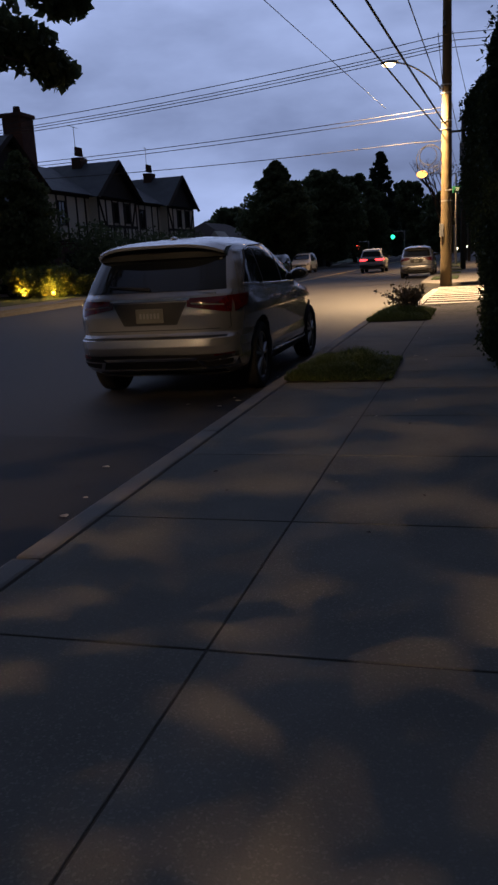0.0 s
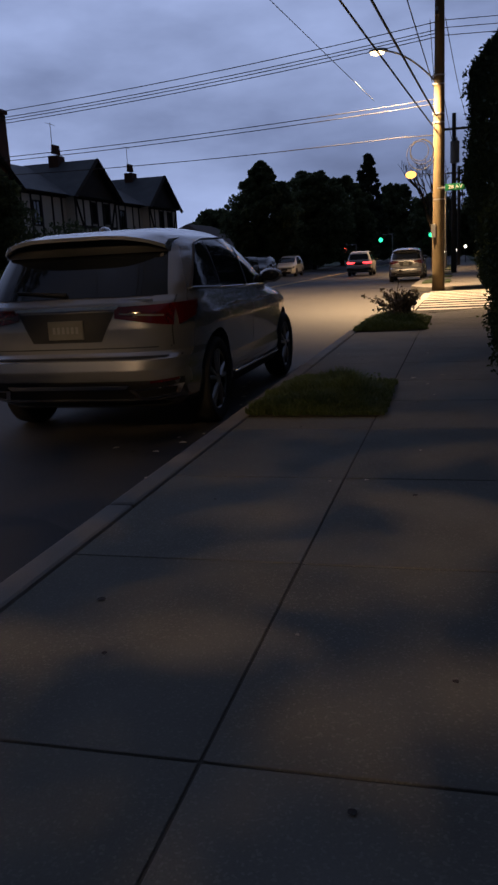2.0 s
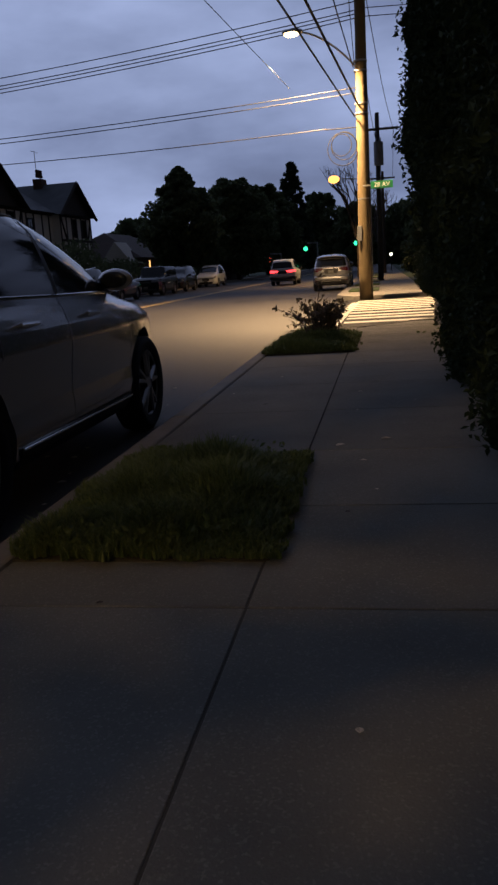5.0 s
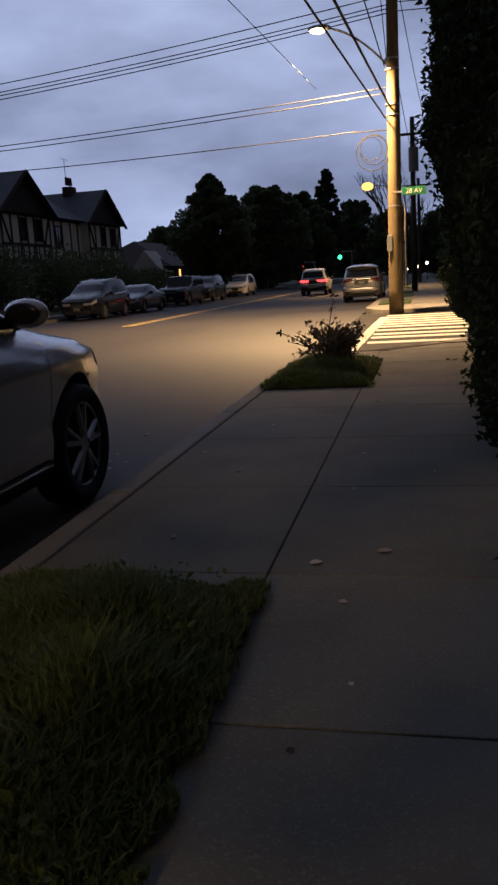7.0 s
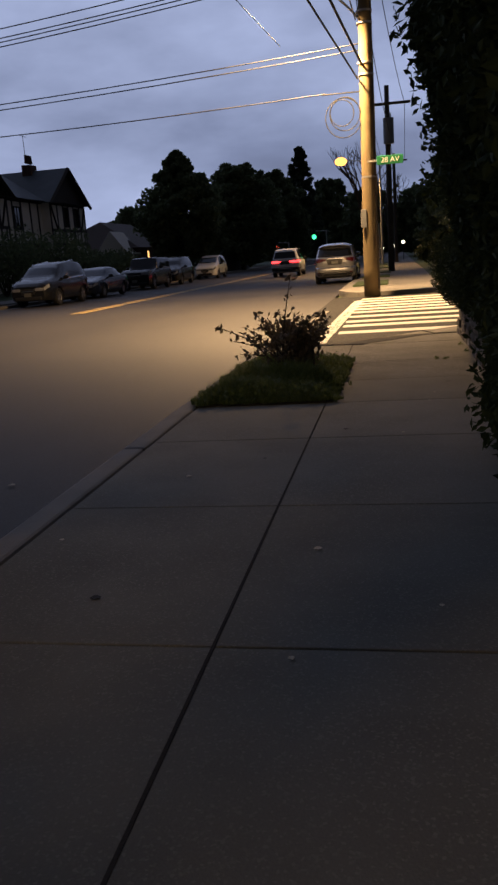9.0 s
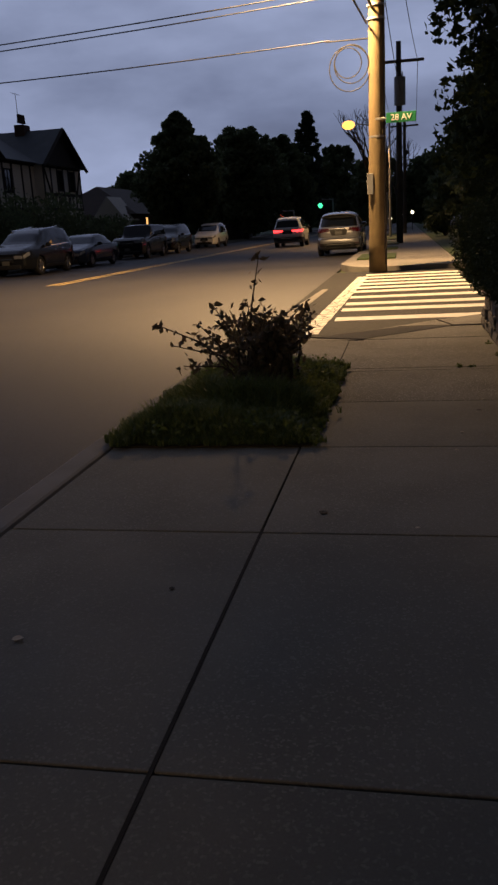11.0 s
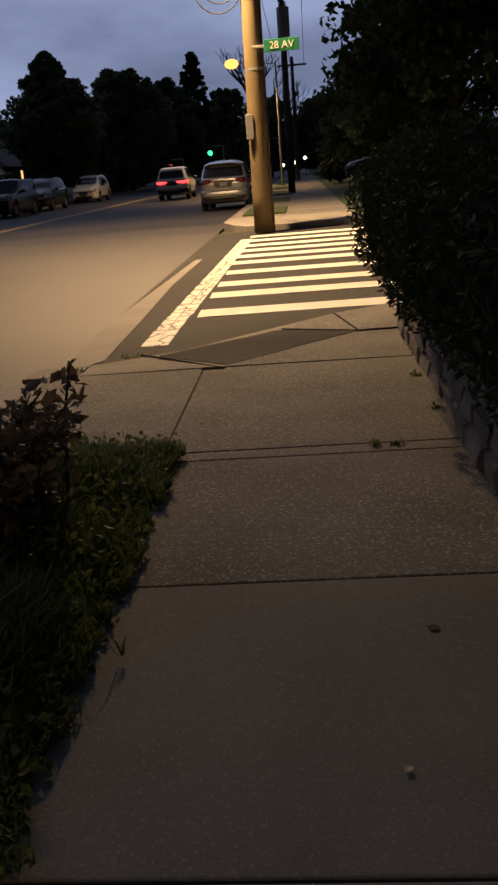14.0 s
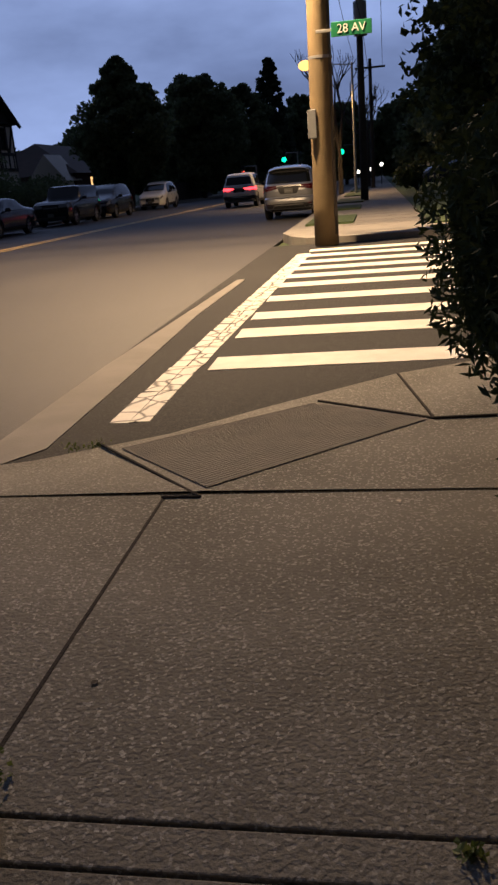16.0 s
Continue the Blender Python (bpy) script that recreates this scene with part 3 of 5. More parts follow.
    bm = box(B(), (0, -0.005, zb0 + 0.30), (w0 * 1.99, 0.07, 0.15), 0, 0.03)
    part("rear_bumper", bm, paint, root, smooth=True)
    for sx in (1, -1):
        part("bumper_corner", patch(B(), 0.0, 0.11, 3.3, 4.15, 0.03, 14, 3, sx), paint, root, smooth=True)
        part("trim_corner", patch(B(), 0.0, 0.10, 1.5, 3.2, 0.03, 14, 3, sx), TRIM, root, smooth=True)
    part("tailgate_strip", box(B(), (0, -0.012, tl[1] + tl[2] * 0.42), (w0 * 0.95, 0.03, 0.025), 0, 0.008), CHROME, root, "bright chrome strip above the plate")
    if plate:
        part("plate_recess", box(B(), (0, -0.004, tl[1] - 0.06), (0.62, 0.02, 0.20), 0, 0.03), TRIM, root)
        pl = part("number_plate", box(B(), (0, -0.018, tl[1] - 0.06), (0.31, 0.012, 0.155), 0, 0.005), PLATE, root, "dim unreadable number plate")
        for k in range(6):
            part("plate_mark", box(B(), (-0.1 + 0.04 * k, -0.025, tl[1] - 0.06), (0.024, 0.004, 0.06)), TRIM, pl)
    # nose
    zf, zbf = lerp(belt, 0.985), lerp(bot, 1.0)
    wf = hw * lerp(wide, 1.0)
    for sx in (1, -1):
        part("headlamp", patch(B(), 0.93, 0.994, 5.0, 6.4, 0.01, 6, 3, sx), LENS, root, "clear headlamp")
        part("front_lamp", box(B(), (sx * wf * 0.72, L + 0.005, zf - 0.08), (wf * 0.5, 0.05, 0.12), 0, 0.02), LENS, root)
    gr = part("grille", box(B(), (0, L + 0.01, zf - 0.16), (wf * 0.85, 0.04, 0.24), 0, 0.03), TRIM, root, "black grille")
    part("grille_bar", box(B(), (0, L + 0.035, zf - 0.14), (wf * 0.8, 0.02, 0.03), 0, 0.006), CHROME, gr)
    part("front_plate", box(B(), (0, L + 0.06, zbf + 0.22), (0.31, 0.012, 0.155), 0, 0.005), PLATE, root)
    part("front_bumper_trim", box(B(), (0, L - 0.02, zbf + 0.06), (wf * 1.7, 0.12, 0.16), 0, 0.04), TRIM, root)
    # sides: mirrors, handles, sill, door seams, chrome line under the glass
    for sx in (1, -1):
        mu = spec["mirror"]
        p = S(mu, 7)
        bm = B()
        ball(bm, (sx * (p.x + 0.13), p.y, p.z + 0.08), (0.13, 0.07, 0.085))
        rod(bm, (sx * (p.x - 0.02), p.y + 0.02, p.z + 0.0), (sx * (p.x + 0.1), p.y, p.z + 0.05), 0.03, n=8)
        part("wing_mirror", bm, TRIM, root, smooth=True)
        for du in spec["handles"]:
            p = S(du, 5.3)
            part("door_handle", rod(B(), (sx * (p.x + 0.025), p.y - 0.09, p.z), (sx * (p.x + 0.025), p.y + 0.09, p.z + 0.005), 0.014, n=8), CHROME if spec.get("bright") else paint, root, "chrome door handle" if spec.get("bright") else "")
        part("sill", patch(B(), spec["axles"][0] / L + 0.085, spec["axles"][1] / L - 0.085, 1.2, 2.6, 0.012, 6, 2, sx), TRIM, root, "black sill moulding")
        for du in spec["seams"]:
            part("door_seam", patch(B(), du, du + 0.0016, 2.6, 6.8, 0.003, 1, 8, sx), TRIM, root)
        part("window_line", patch(B(), gl["side"][0][0], gl["side"][-1][1], 6.95, 7.12, 0.009, 8, 1, sx), CHROME if spec.get("bright") else TRIM, root)
        if rack:
            a, b = S(0.2, 10.3), S(0.58, 10.3)
            bm = B()
            rod(bm, (sx * a.x, a.y, a.z + 0.06), (sx * b.x, b.y, b.z + 0.06), 0.018, n=8)
            for q in (a, b):
                rod(bm, (sx * q.x, q.y, q.z - 0.01), (sx * q.x, q.y, q.z + 0.06), 0.02, n=8)
            part("roof_rail", bm, CHROME, root, "bright roof rail")
    root.matrix_basis = pose(*place, 0, 0, heading)
    return root


SUV = dict(L=5.3, W=2.06, H=1.80, wheel=0.395, axles=(1.02, 3.98), bright=True,
           top=[(0, 1.14), (0.01, 1.18), (0.048, 1.62), (0.063, 1.71), (0.1, 1.755), (0.2, 1.80), (0.35, 1.81), (0.48, 1.78), (0.56, 1.70), (0.63, 1.57), (0.74, 1.24), (0.78, 1.17), (0.9, 1.07), (0.97, 0.96), (1, 0.85)],
           belt=[(0, 1.08), (0.1, 1.12), (0.4, 1.06), (0.7, 1.03), (0.9, 0.96), (0.97, 0.86), (1, 0.74)],
           bot=[(0, 0.42), (0.04, 0.32), (0.12, 0.26), (0.9, 0.25), (1, 0.30)],
           wide=[(0, 0.74), (0.003, 0.81), (0.010, 0.885), (0.022, 0.935), (0.045, 0.968), (0.1, 0.99), (0.2, 1), (0.8, 1), (0.92, 0.94), (0.97, 0.86), (1, 0.74)],
           roofw=[(0, 0.84), (0.05, 0.72), (0.2, 0.72), (0.5, 0.74), (0.62, 0.74), (0.76, 0.82), (0.9, 0.76), (1, 0.6)],
           glass=dict(side=[(0.135, 0.29, 7.25, 8.95, 0.05, 0.0), (0.297, 0.45, 7.25, 9.0, 0.0, 0.0), (0.457, 0.69, 7.25, 9.0, 0.0, -0.115)], rear=(0.010, 0.046), front=(0.60, 0.755)),
           tail=(0.40, 0.955, 0.16, 0.10, 4.83, 5.72), mirror=0.63, handles=(0.30, 0.46), seams=(0.292, 0.452, 0.655))
SEDAN = dict(SUV, L=4.8, W=1.84, H=1.45, wheel=0.33, axles=(0.95, 3.75), bright=False,
             top=[(0, 0.98), (0.1, 1.06), (0.16, 1.10), (0.3, 1.38), (0.42, 1.45), (0.52, 1.43), (0.6, 1.34), (0.72, 1.02), (0.9, 0.86), (0.97, 0.78), (1, 0.68)],
             belt=[(0, 0.92), (0.15, 0.95), (0.4, 0.93), (0.7, 0.90), (0.9, 0.80), (0.97, 0.72), (1, 0.6)],
             bot=[(0, 0.36), (0.06, 0.24), (0.9, 0.2), (1, 0.25)],
             glass=dict(side=[(0.21, 0.42, 7.25, 9.0, 0.06, 0.0), (0.43, 0.66, 7.25, 9.0, 0.0, -0.12)], rear=(0.175, 0.30), front=(0.58, 0.71)),
             tail=(0.40, 0.78, 0.14, 0.08, 4.6, 5.6), mirror=0.63, handles=(0.27, 0.45), seams=(0.25, 0.425, 0.64))
BOXY = dict(SUV, L=4.7, W=1.88, H=1.82, wheel=0.40, axles=(0.85, 3.8), bright=False,
            top=[(0, 1.2), (0.02, 1.75), (0.05, 1.80), (0.5, 1.82), (0.57, 1.78), (0.64, 1.24), (0.66, 1.2), (0.95, 1.12), (1, 1.0)],
            belt=[(0, 1.12), (0.6, 1.12), (0.95, 1.06), (1, 0.95)],
            wide=[(0, 0.93), (0.03, 0.97), (0.1, 1), (0.9, 0.98), (1, 0.9)],
            roofw=[(0, 0.86), (0.1, 0.83), (0.55, 0.82), (0.65, 0.86), (1, 0.82)],
            glass=dict(side=[(0.06, 0.24, 7.25, 9.0, 0, 0), (0.26, 0.41, 7.25, 9.0, 0, 0), (0.43, 0.615, 7.25, 9.0, 0, -0.05)], rear=(0.003, 0.019), front=(0.575, 0.635)), mirror=0.58)

def curve(table, z):
    """Smooth reading of a table of (z, value) pairs."""
    zs, vs = zip(*table)
    return float(np.interp(z, zs, vs))


def crossover(label, paint, place, size=(1.06, 1.035, 1.025)):
    """Mid-size SUV lofted from level outlines: rear at y=0, nose at y=5.25, wheels on z=0."""
    rear = [(0.26, 0.34), (0.36, 0.12), (0.46, 0.04), (0.62, 0.0), (0.70, 0.015), (0.735, 0.075), (0.76, 0.10), (0.95, 0.10), (1.08, 0.12), (1.16, 0.15), (1.20, 0.20), (1.56, 0.50), (1.63, 0.53), (1.69, 0.60), (1.745, 0.80), (1.78, 1.10), (1.805, 1.6), (1.815, 1.95)]
    nose = [(0.26, 5.02), (0.36, 5.16), (0.55, 5.24), (0.82, 5.22), (0.96, 5.08), (1.05, 4.78), (1.12, 4.32), (1.17, 4.04), (1.21, 3.90), (1.45, 3.38), (1.62, 2.98), (1.72, 2.68), (1.765, 2.45), (1.79, 2.26), (1.805, 2.12), (1.815, 2.0)]
    half = [(0.26, 0.90), (0.34, 0.965), (0.48, 0.985), (0.60, 0.975), (0.75, 0.99), (0.92, 1.01), (1.02, 1.00), (1.10, 0.975), (1.16, 0.945), (1.30, 0.912), (1.50, 0.85), (1.62, 0.80), (1.69, 0.745), (1.745, 0.64), (1.78, 0.50), (1.805, 0.26), (1.815, 0.04)]
    levels = sorted(set([z for z, _ in rear + nose + half] + list(np.linspace(0.3, 1.7, 40))))

    def outline(z):
        y0, y1, w = curve(rear, z), curve(nose, z), curve(half, z)
        return y0, y1, w, y0 + (y1 - y0) * 0.45

    def nr(z):
        return float(np.interp(z, (0.3, 0.7, 1.1, 1.3, 1.7, 1.8), (6.0, 6.5, 6.0, 6.0, 5.4, 3.2)))

    def nf(z):
        return float(np.interp(z, (0.3, 0.9, 1.1, 1.3, 1.8), (3.6, 3.6, 3.8, 4.6, 3.2)))

    def side(y, z):
        y0, y1, w, yc = outline(z)
        a, n = (yc - y0, nr(z)) if y < yc else (y1 - yc, nf(z))
        return w * max(0.0, 1 - min(1, abs(y - yc) / a) ** n) ** (1 / n)

    def back(x, z):
        y0, y1, w, yc = outline(z)
        n = nr(z)
        return yc - (yc - y0) * max(0.0, 1 - min(1, abs(x) / w) ** n) ** (1 / n)

    def fore(x, z):
        y0, y1, w, yc = outline(z)
        n = nf(z)
        return yc + (y1 - yc) * max(0.0, 1 - min(1, abs(x) / w) ** n) ** (1 / n)

    def sheet(rule, a, b, c, d, out, n=12, m=6, thick=0.0):
        """A curved sheet between four corners given in the rule's two coordinates."""
        bm = B()
        grid = []
        for i in range(n + 1):
            f = i / n
            lo = (a[0] + (b[0] - a[0]) * f, a[1] + (b[1] - a[1]) * f)
            hi = (d[0] + (c[0] - d[0]) * f, d[1] + (c[1] - d[1]) * f)
            grid.append([bm.verts.new(rule(lo[0] + (hi[0] - lo[0]) * j / m, lo[1] + (hi[1] - lo[1]) * j / m, out)) for j in range(m + 1)])
        for i in range(n):
            for j in range(m):
                bm.faces.new((grid[i][j], grid[i + 1][j], grid[i + 1][j + 1], grid[i][j + 1]))
        bmesh.ops.recalc_face_normals(bm, faces=bm.faces)
        return bm

    def on_side(sx):
        return lambda y, z, o: (sx * (side(y, z) + o), y, z + 0.3 * o)

    def on_back(x, z, o):
        return (x, back(x, z) - o, z + 0.3 * o)

    def on_fore(x, z, o):
        return (x, fore(x, z) + o * 0.7, z + o)

    root = empty("parked_suv", (0, 0, 0), label, "car")
    bm = B()
    rings = []
    for z in levels:
        y0, y1, w, yc = outline(z)
        ring = []
        for k in range(96):
            t = 2 * math.pi * k / 96
            s, c = math.sin(t), math.cos(t)
            n = nr(z) if c > 0 else nf(z)
            a = yc - y0 if c > 0 else y1 - yc
            x = w * math.copysign(abs(s) ** (2 / n), s)
            ring.append(bm.verts.new((x, yc - a * math.copysign(abs(c) ** (2 / n), c), z)))
        rings.append(ring)
    for a, b in zip(rings[:-1], rings[1:]):
        for i in range(96):
            j = (i + 1) % 96
            bm.faces.new((a[i], a[j], b[j], b[i]))
    bm.faces.new(rings[0][::-1])
    bm.faces.new(rings[-1])
    bmesh.ops.recalc_face_normals(bm, faces=bm.faces)
    body = part("body", bm, paint, root, smooth=True)
    R, HW, axles = 0.395, 1.0, (1.05, 4.05)
    bm = B()
    for wy in axles:
        for sx in (-1, 1):
            rod(bm, (sx * 0.68, wy, R + 0.02), (sx * 1.2, wy, R + 0.02), R + 0.055, n=40)
    cutter = part("cutter", bm, TRIM)
    mod = body.modifiers.new("arches", "BOOLEAN")
    mod.operation, mod.object, mod.solver = "DIFFERENCE", cutter, "EXACT"
    cut = bpy.data.meshes.new_from_object(body.evaluated_get(bpy.context.evaluated_depsgraph_get()))
    body.modifiers.clear()
    body.data = cut
    bpy.data.objects.remove(cutter)
    cut.set_sharp_from_angle(angle=radians(35))
    for wy in axles:
        for sx in (-1, 1):
            bm = B()
            prof = [(R * 0.70, -0.10), (R * 0.9, -0.118), (R * 0.985, -0.095), (R, -0.05), (R, 0.05), (R * 0.985, 0.095), (R * 0.9, 0.118), (R * 0.70, 0.10)]
            ring = [[bm.verts.new((sx * (HW - 0.13) + dx, wy + r * math.cos(2 * math.pi * k / 40), R + r * math.sin(2 * math.pi * k / 40))) for r, dx in prof] for k in range(40)]
            for k in range(40):
                for i in range(8):
                    bm.faces.new((ring[k][i], ring[k][(i + 1) % 8], ring[(k + 1) % 40][(i + 1) % 8], ring[(k + 1) % 40][i]))
            bmesh.ops.recalc_face_normals(bm, faces=bm.faces)
            wheel = part("wheel", bm, TYRE, root, "black tyre on alloy wheel", smooth=True)
            part("wheel_dish", rod(B(), (sx * 0.80, wy, R), (sx * 0.86, wy, R), R * 0.70, n=32), TRIM, wheel)
            xo = sx * (HW - 0.03)
            bm = rod(B(), (xo - sx * 0.04, wy, R), (xo, wy, R), 0.065, n=16)
            for k in range(5):
                a = 2 * math.pi * (k + 0.2) / 5
                for da, wd in ((-0.20, 0.028), (0.20, 0.028)):
                    rod(bm, (xo - sx * 0.015, wy + 0.05 * math.cos(a), R + 0.05 * math.sin(a)), (xo - sx * 0.02, wy + R * 0.68 * math.cos(a + da), R + R * 0.68 * math.sin(a + da)), wd, 0.02, 6)
            for k in range(32):
                a, b = 2 * math.pi * k / 32, 2 * math.pi * (k + 1) / 32
                rod(bm, (xo - sx * 0.02, wy + R * 0.69 * math.cos(a), R + R * 0.69 * math.sin(a)), (xo - sx * 0.02, wy + R * 0.69 * math.cos(b), R + R * 0.69 * math.sin(b)), 0.014, n=5)
            part("rim", bm, ALLOY, wheel, "silver five-spoke alloy rim")
    # glazing
    part("rear_window", sheet(on_back, (-0.80, 1.205), (0.80, 1.205), (0.72, 1.60), (-0.72, 1.60), 0.007, 16, 8), GLASS, root, "dark tinted rear window", smooth=True)
    part("windscreen", sheet(on_fore, (-0.80, 1.22), (0.80, 1.22), (0.66, 1.70), (-0.66, 1.70), 0.008, 16, 8), GLASS, root, smooth=True)
    for sx in (1, -1):
        g = on_side(sx)
        part("side_window", sheet(g, (0.66, 1.255), (1.38, 1.225), (1.38, 1.65), (1.10, 1.61), 0.006), GLASS, root, smooth=True)
        part("side_window", sheet(g, (1.41, 1.225), (2.32, 1.205), (2.32, 1.68), (1.41, 1.652), 0.006), GLASS, root, smooth=True)
        part("side_window", sheet(g, (2.38, 1.205), (3.62, 1.19), (2.90, 1.635), (2.38, 1.68), 0.006), GLASS, root, smooth=True)
        part("window_pillar", sheet(g, (2.325, 1.205), (2.375, 1.205), (2.375, 1.66), (2.325, 1.66), 0.008, 2, 6), TRIM, root, smooth=True)
        part("window_pillar", sheet(g, (1.382, 1.225), (1.408, 1.225), (1.408, 1.635), (1.382, 1.632), 0.008, 2, 6), TRIM, root, smooth=True)
        line = [(0.64, 1.245), (1.38, 1.215), (2.35, 1.195), (3.66, 1.178)]
        bm = B()
        for p, q in zip(line[:-1], line[1:]):
            for k in range(6):
                u = [(p[0] + (q[0] - p[0]) * f / 6, p[1] + (q[1] - p[1]) * f / 6) for f in (k, k + 1)]
                rod(bm, g(u[0][0], u[0][1], 0.008), g(u[1][0], u[1][1], 0.008), 0.009, n=6)
        part("window_line", bm, CHROME, root, "bright chrome line under the side glass")
        bm = B()
        top_line = [(0.64, 1.245), (0.86, 1.44), (1.09, 1.622), (1.40, 1.665), (2.35, 1.692), (2.92, 1.648), (3.66, 1.178)]
        for p, q in zip(top_line[:-1], top_line[1:]):
            for k in range(6):
                u = [(p[0] + (q[0] - p[0]) * f / 6, p[1] + (q[1] - p[1]) * f / 6) for f in (k, k + 1)]
                rod(bm, g(u[0][0], u[0][1], 0.006), g(u[1][0], u[1][1], 0.006), 0.007, n=5)
        part("window_surround", bm, TRIM, root)
        for y0, z0 in ((1.40, 0.9), (2.35, 0.38), (3.62, 0.38)):
            part("door_seam", sheet(g, (y0, z0), (y0 + 0.007, z0), (y0 + 0.007, 1.19), (y0, 1.19), 0.0025, 1, 14), TRIM, root)
        for y0 in (1.62, 2.62):
            z0 = 1.055
            p, q = g(y0, z0, 0.035), g(y0 + 0.22, z0 - 0.004, 0.035)
            bm = rod(B(), p, q, 0.014, n=8)
            rod(bm, p, g(y0, z0, -0.01), 0.012, n=6)
            rod(bm, q, g(y0 + 0.22, z0 - 0.004, -0.01), 0.012, n=6)
            part("door_handle", bm, CHROME, root, "chrome door handle")
        part("sill", sheet(g, (1.55, 0.27), (3.56, 0.27), (3.56, 0.40), (1.55, 0.40), 0.012, 10, 3), TRIM, root, "black sill moulding", smooth=True)
        part("sill_strip", rod(B(), g(1.56, 0.385, 0.016), g(3.55, 0.37, 0.016), 0.010, n=6), CHROME, root, "thin chrome sill strip")
        px = side(3.55, 1.2)
        bm = B()
        ball(bm, (sx * (px + 0.12), 3.50, 1.265), (0.135, 0.075, 0.085), 16)
        rod(bm, (sx * (px - 0.03), 3.53, 1.18), (sx * (px + 0.08), 3.51, 1.21), 0.03, n=8)
        mirror = part("wing_mirror", bm, paint, root, "silver wing mirror", smooth=True)
        part("mirror_glass", ball(B(), (sx * (px + 0.125), 3.438, 1.268), (0.105, 0.015, 0.062), 14), GLASS, mirror, smooth=True)
        # tail lamp: a rear piece on the gate and a tapering piece round the corner
        corner_x = 0.86
        lamp = part("tail_lamp", sheet(on_back, (sx * 0.42, 1.035), (sx * corner_x, 0.96), (sx * corner_x, 1.135), (sx * 0.42, 1.125), 0.014, 12, 5), TAIL, root, "dark red tail lamp", smooth=True)
        yb = back(corner_x, 1.05)
        part("lamp_side", sheet(g, (yb, 0.96), (0.52, 1.02), (0.66, 1.145), (yb + 0.01, 1.135), 0.013, 12, 5), TAIL, lamp, smooth=True)
        part("lamp_strip", sheet(on_back, (sx * 0.46, 1.062), (sx * 0.80, 1.035), (sx * 0.80, 1.05), (sx * 0.46, 1.074), 0.018, 8, 1), PLATE, lamp)
        part("exhaust", sheet(on_back, (sx * 0.58, 0.36), (sx * 0.86, 0.385), (sx * 0.90, 0.47), (sx * 0.52, 0.455), 0.030, 10, 3), CHROME, root, "chrome exhaust surround", smooth=True)
        part("exhaust_mouth", sheet(on_back, (sx * 0.61, 0.378), (sx * 0.84, 0.400), (sx * 0.865, 0.452), (sx * 0.57, 0.440), 0.034, 8, 2), TYRE, root)
        part("reflector", sheet(on_back, (sx * 0.70, 0.50), (sx * 0.88, 0.51), (sx * 0.88, 0.53), (sx * 0.70, 0.52), 0.028, 6, 1), TAIL, root)
        part("headlamp", sheet(g, (4.72, 0.86), (5.06, 0.80), (5.00, 0.90), (4.66, 0.97), 0.008, 8, 3), LENS, root, "clear headlamp", smooth=True)
        part("front_lamp", sheet(on_fore, (sx * 0.42, 0.80), (sx * 0.80, 0.83), (sx * 0.80, 0.93), (sx * 0.42, 0.89), 0.01, 8, 3), LENS, root, smooth=True)
        # tailgate shut line down the corner
        part("gate_seam", sheet(on_back, (sx * 0.845, 0.80), (sx * 0.853, 0.80), (sx * 0.853, 1.20), (sx * 0.845, 1.20), 0.004, 1, 10), TRIM, root)
    # rear: spoiler, lower trim, strips, plate
    bm = B()
    rows = []
    for k in range(17):
        x = -0.74 + 1.48 * k / 16
        f = 1 - (abs(x) / 0.74) ** 4
        zt = 1.630 + 0.092 * f
        rows.append([bm.verts.new(p) for p in ((x, 0.98, zt + 0.052), (x, 0.62, zt + 0.030), (x * 0.985, 0.345 + 0.20 * (1 - f), zt - 0.015), (x * 0.985, 0.35 + 0.20 * (1 - f), zt - 0.045), (x, 0.64, zt - 0.075), (x, 0.98, zt - 0.06))])
    for a, b in zip(rows[:-1], rows[1:]):
        for i in range(6):
            bm.faces.new((a[i], b[i], b[(i + 1) % 6], a[(i + 1) % 6]))
    bm.faces.new(rows[0])
    bm.faces.new(rows[-1][::-1])
    bmesh.ops.recalc_face_normals(bm, faces=bm.faces)
    sp = part("spoiler", bm, paint, root, "silver roof spoiler")
    sp.data.shade_smooth()
    sp.data.set_sharp_from_angle(angle=radians(35))
    part("spoiler_underside", sheet(on_back, (-0.735, 1.545), (0.735, 1.545), (0.70, 1.655), (-0.70, 1.655), 0.035, 14, 4), TRIM, root, "gloss black panel under the spoiler", smooth=True)
    part("rear_wiper", rod(B(), (-0.02, back(0, 1.24) - 0.03, 1.24), (-0.48, back(0.48, 1.28) - 0.03, 1.275), 0.016, 0.008, 6), TRIM, root)
    part("roof_aerial", ball(B(), (0, 1.05, 1.775), (0.028, 0.11, 0.04)), paint, root, smooth=True)
    part("lower_trim", sheet(on_back, (-0.955, 0.29), (0.955, 0.29), (0.965, 0.53), (-0.965, 0.53), 0.012, 28, 5), TRIM, root, "black plastic lower bumper", smooth=True)
    part("bumper_strip", sheet(on_back, (-0.50, 0.455), (0.50, 0.455), (0.54, 0.49), (-0.54, 0.49), 0.035, 16, 2), CHROME, root, "bright metal bumper strip", smooth=True)
    part("bumper_edge", sheet(on_back, (-0.90, 0.712), (0.90, 0.712), (0.90, 0.728), (-0.90, 0.728), 0.006, 20, 1), TRIM, root)
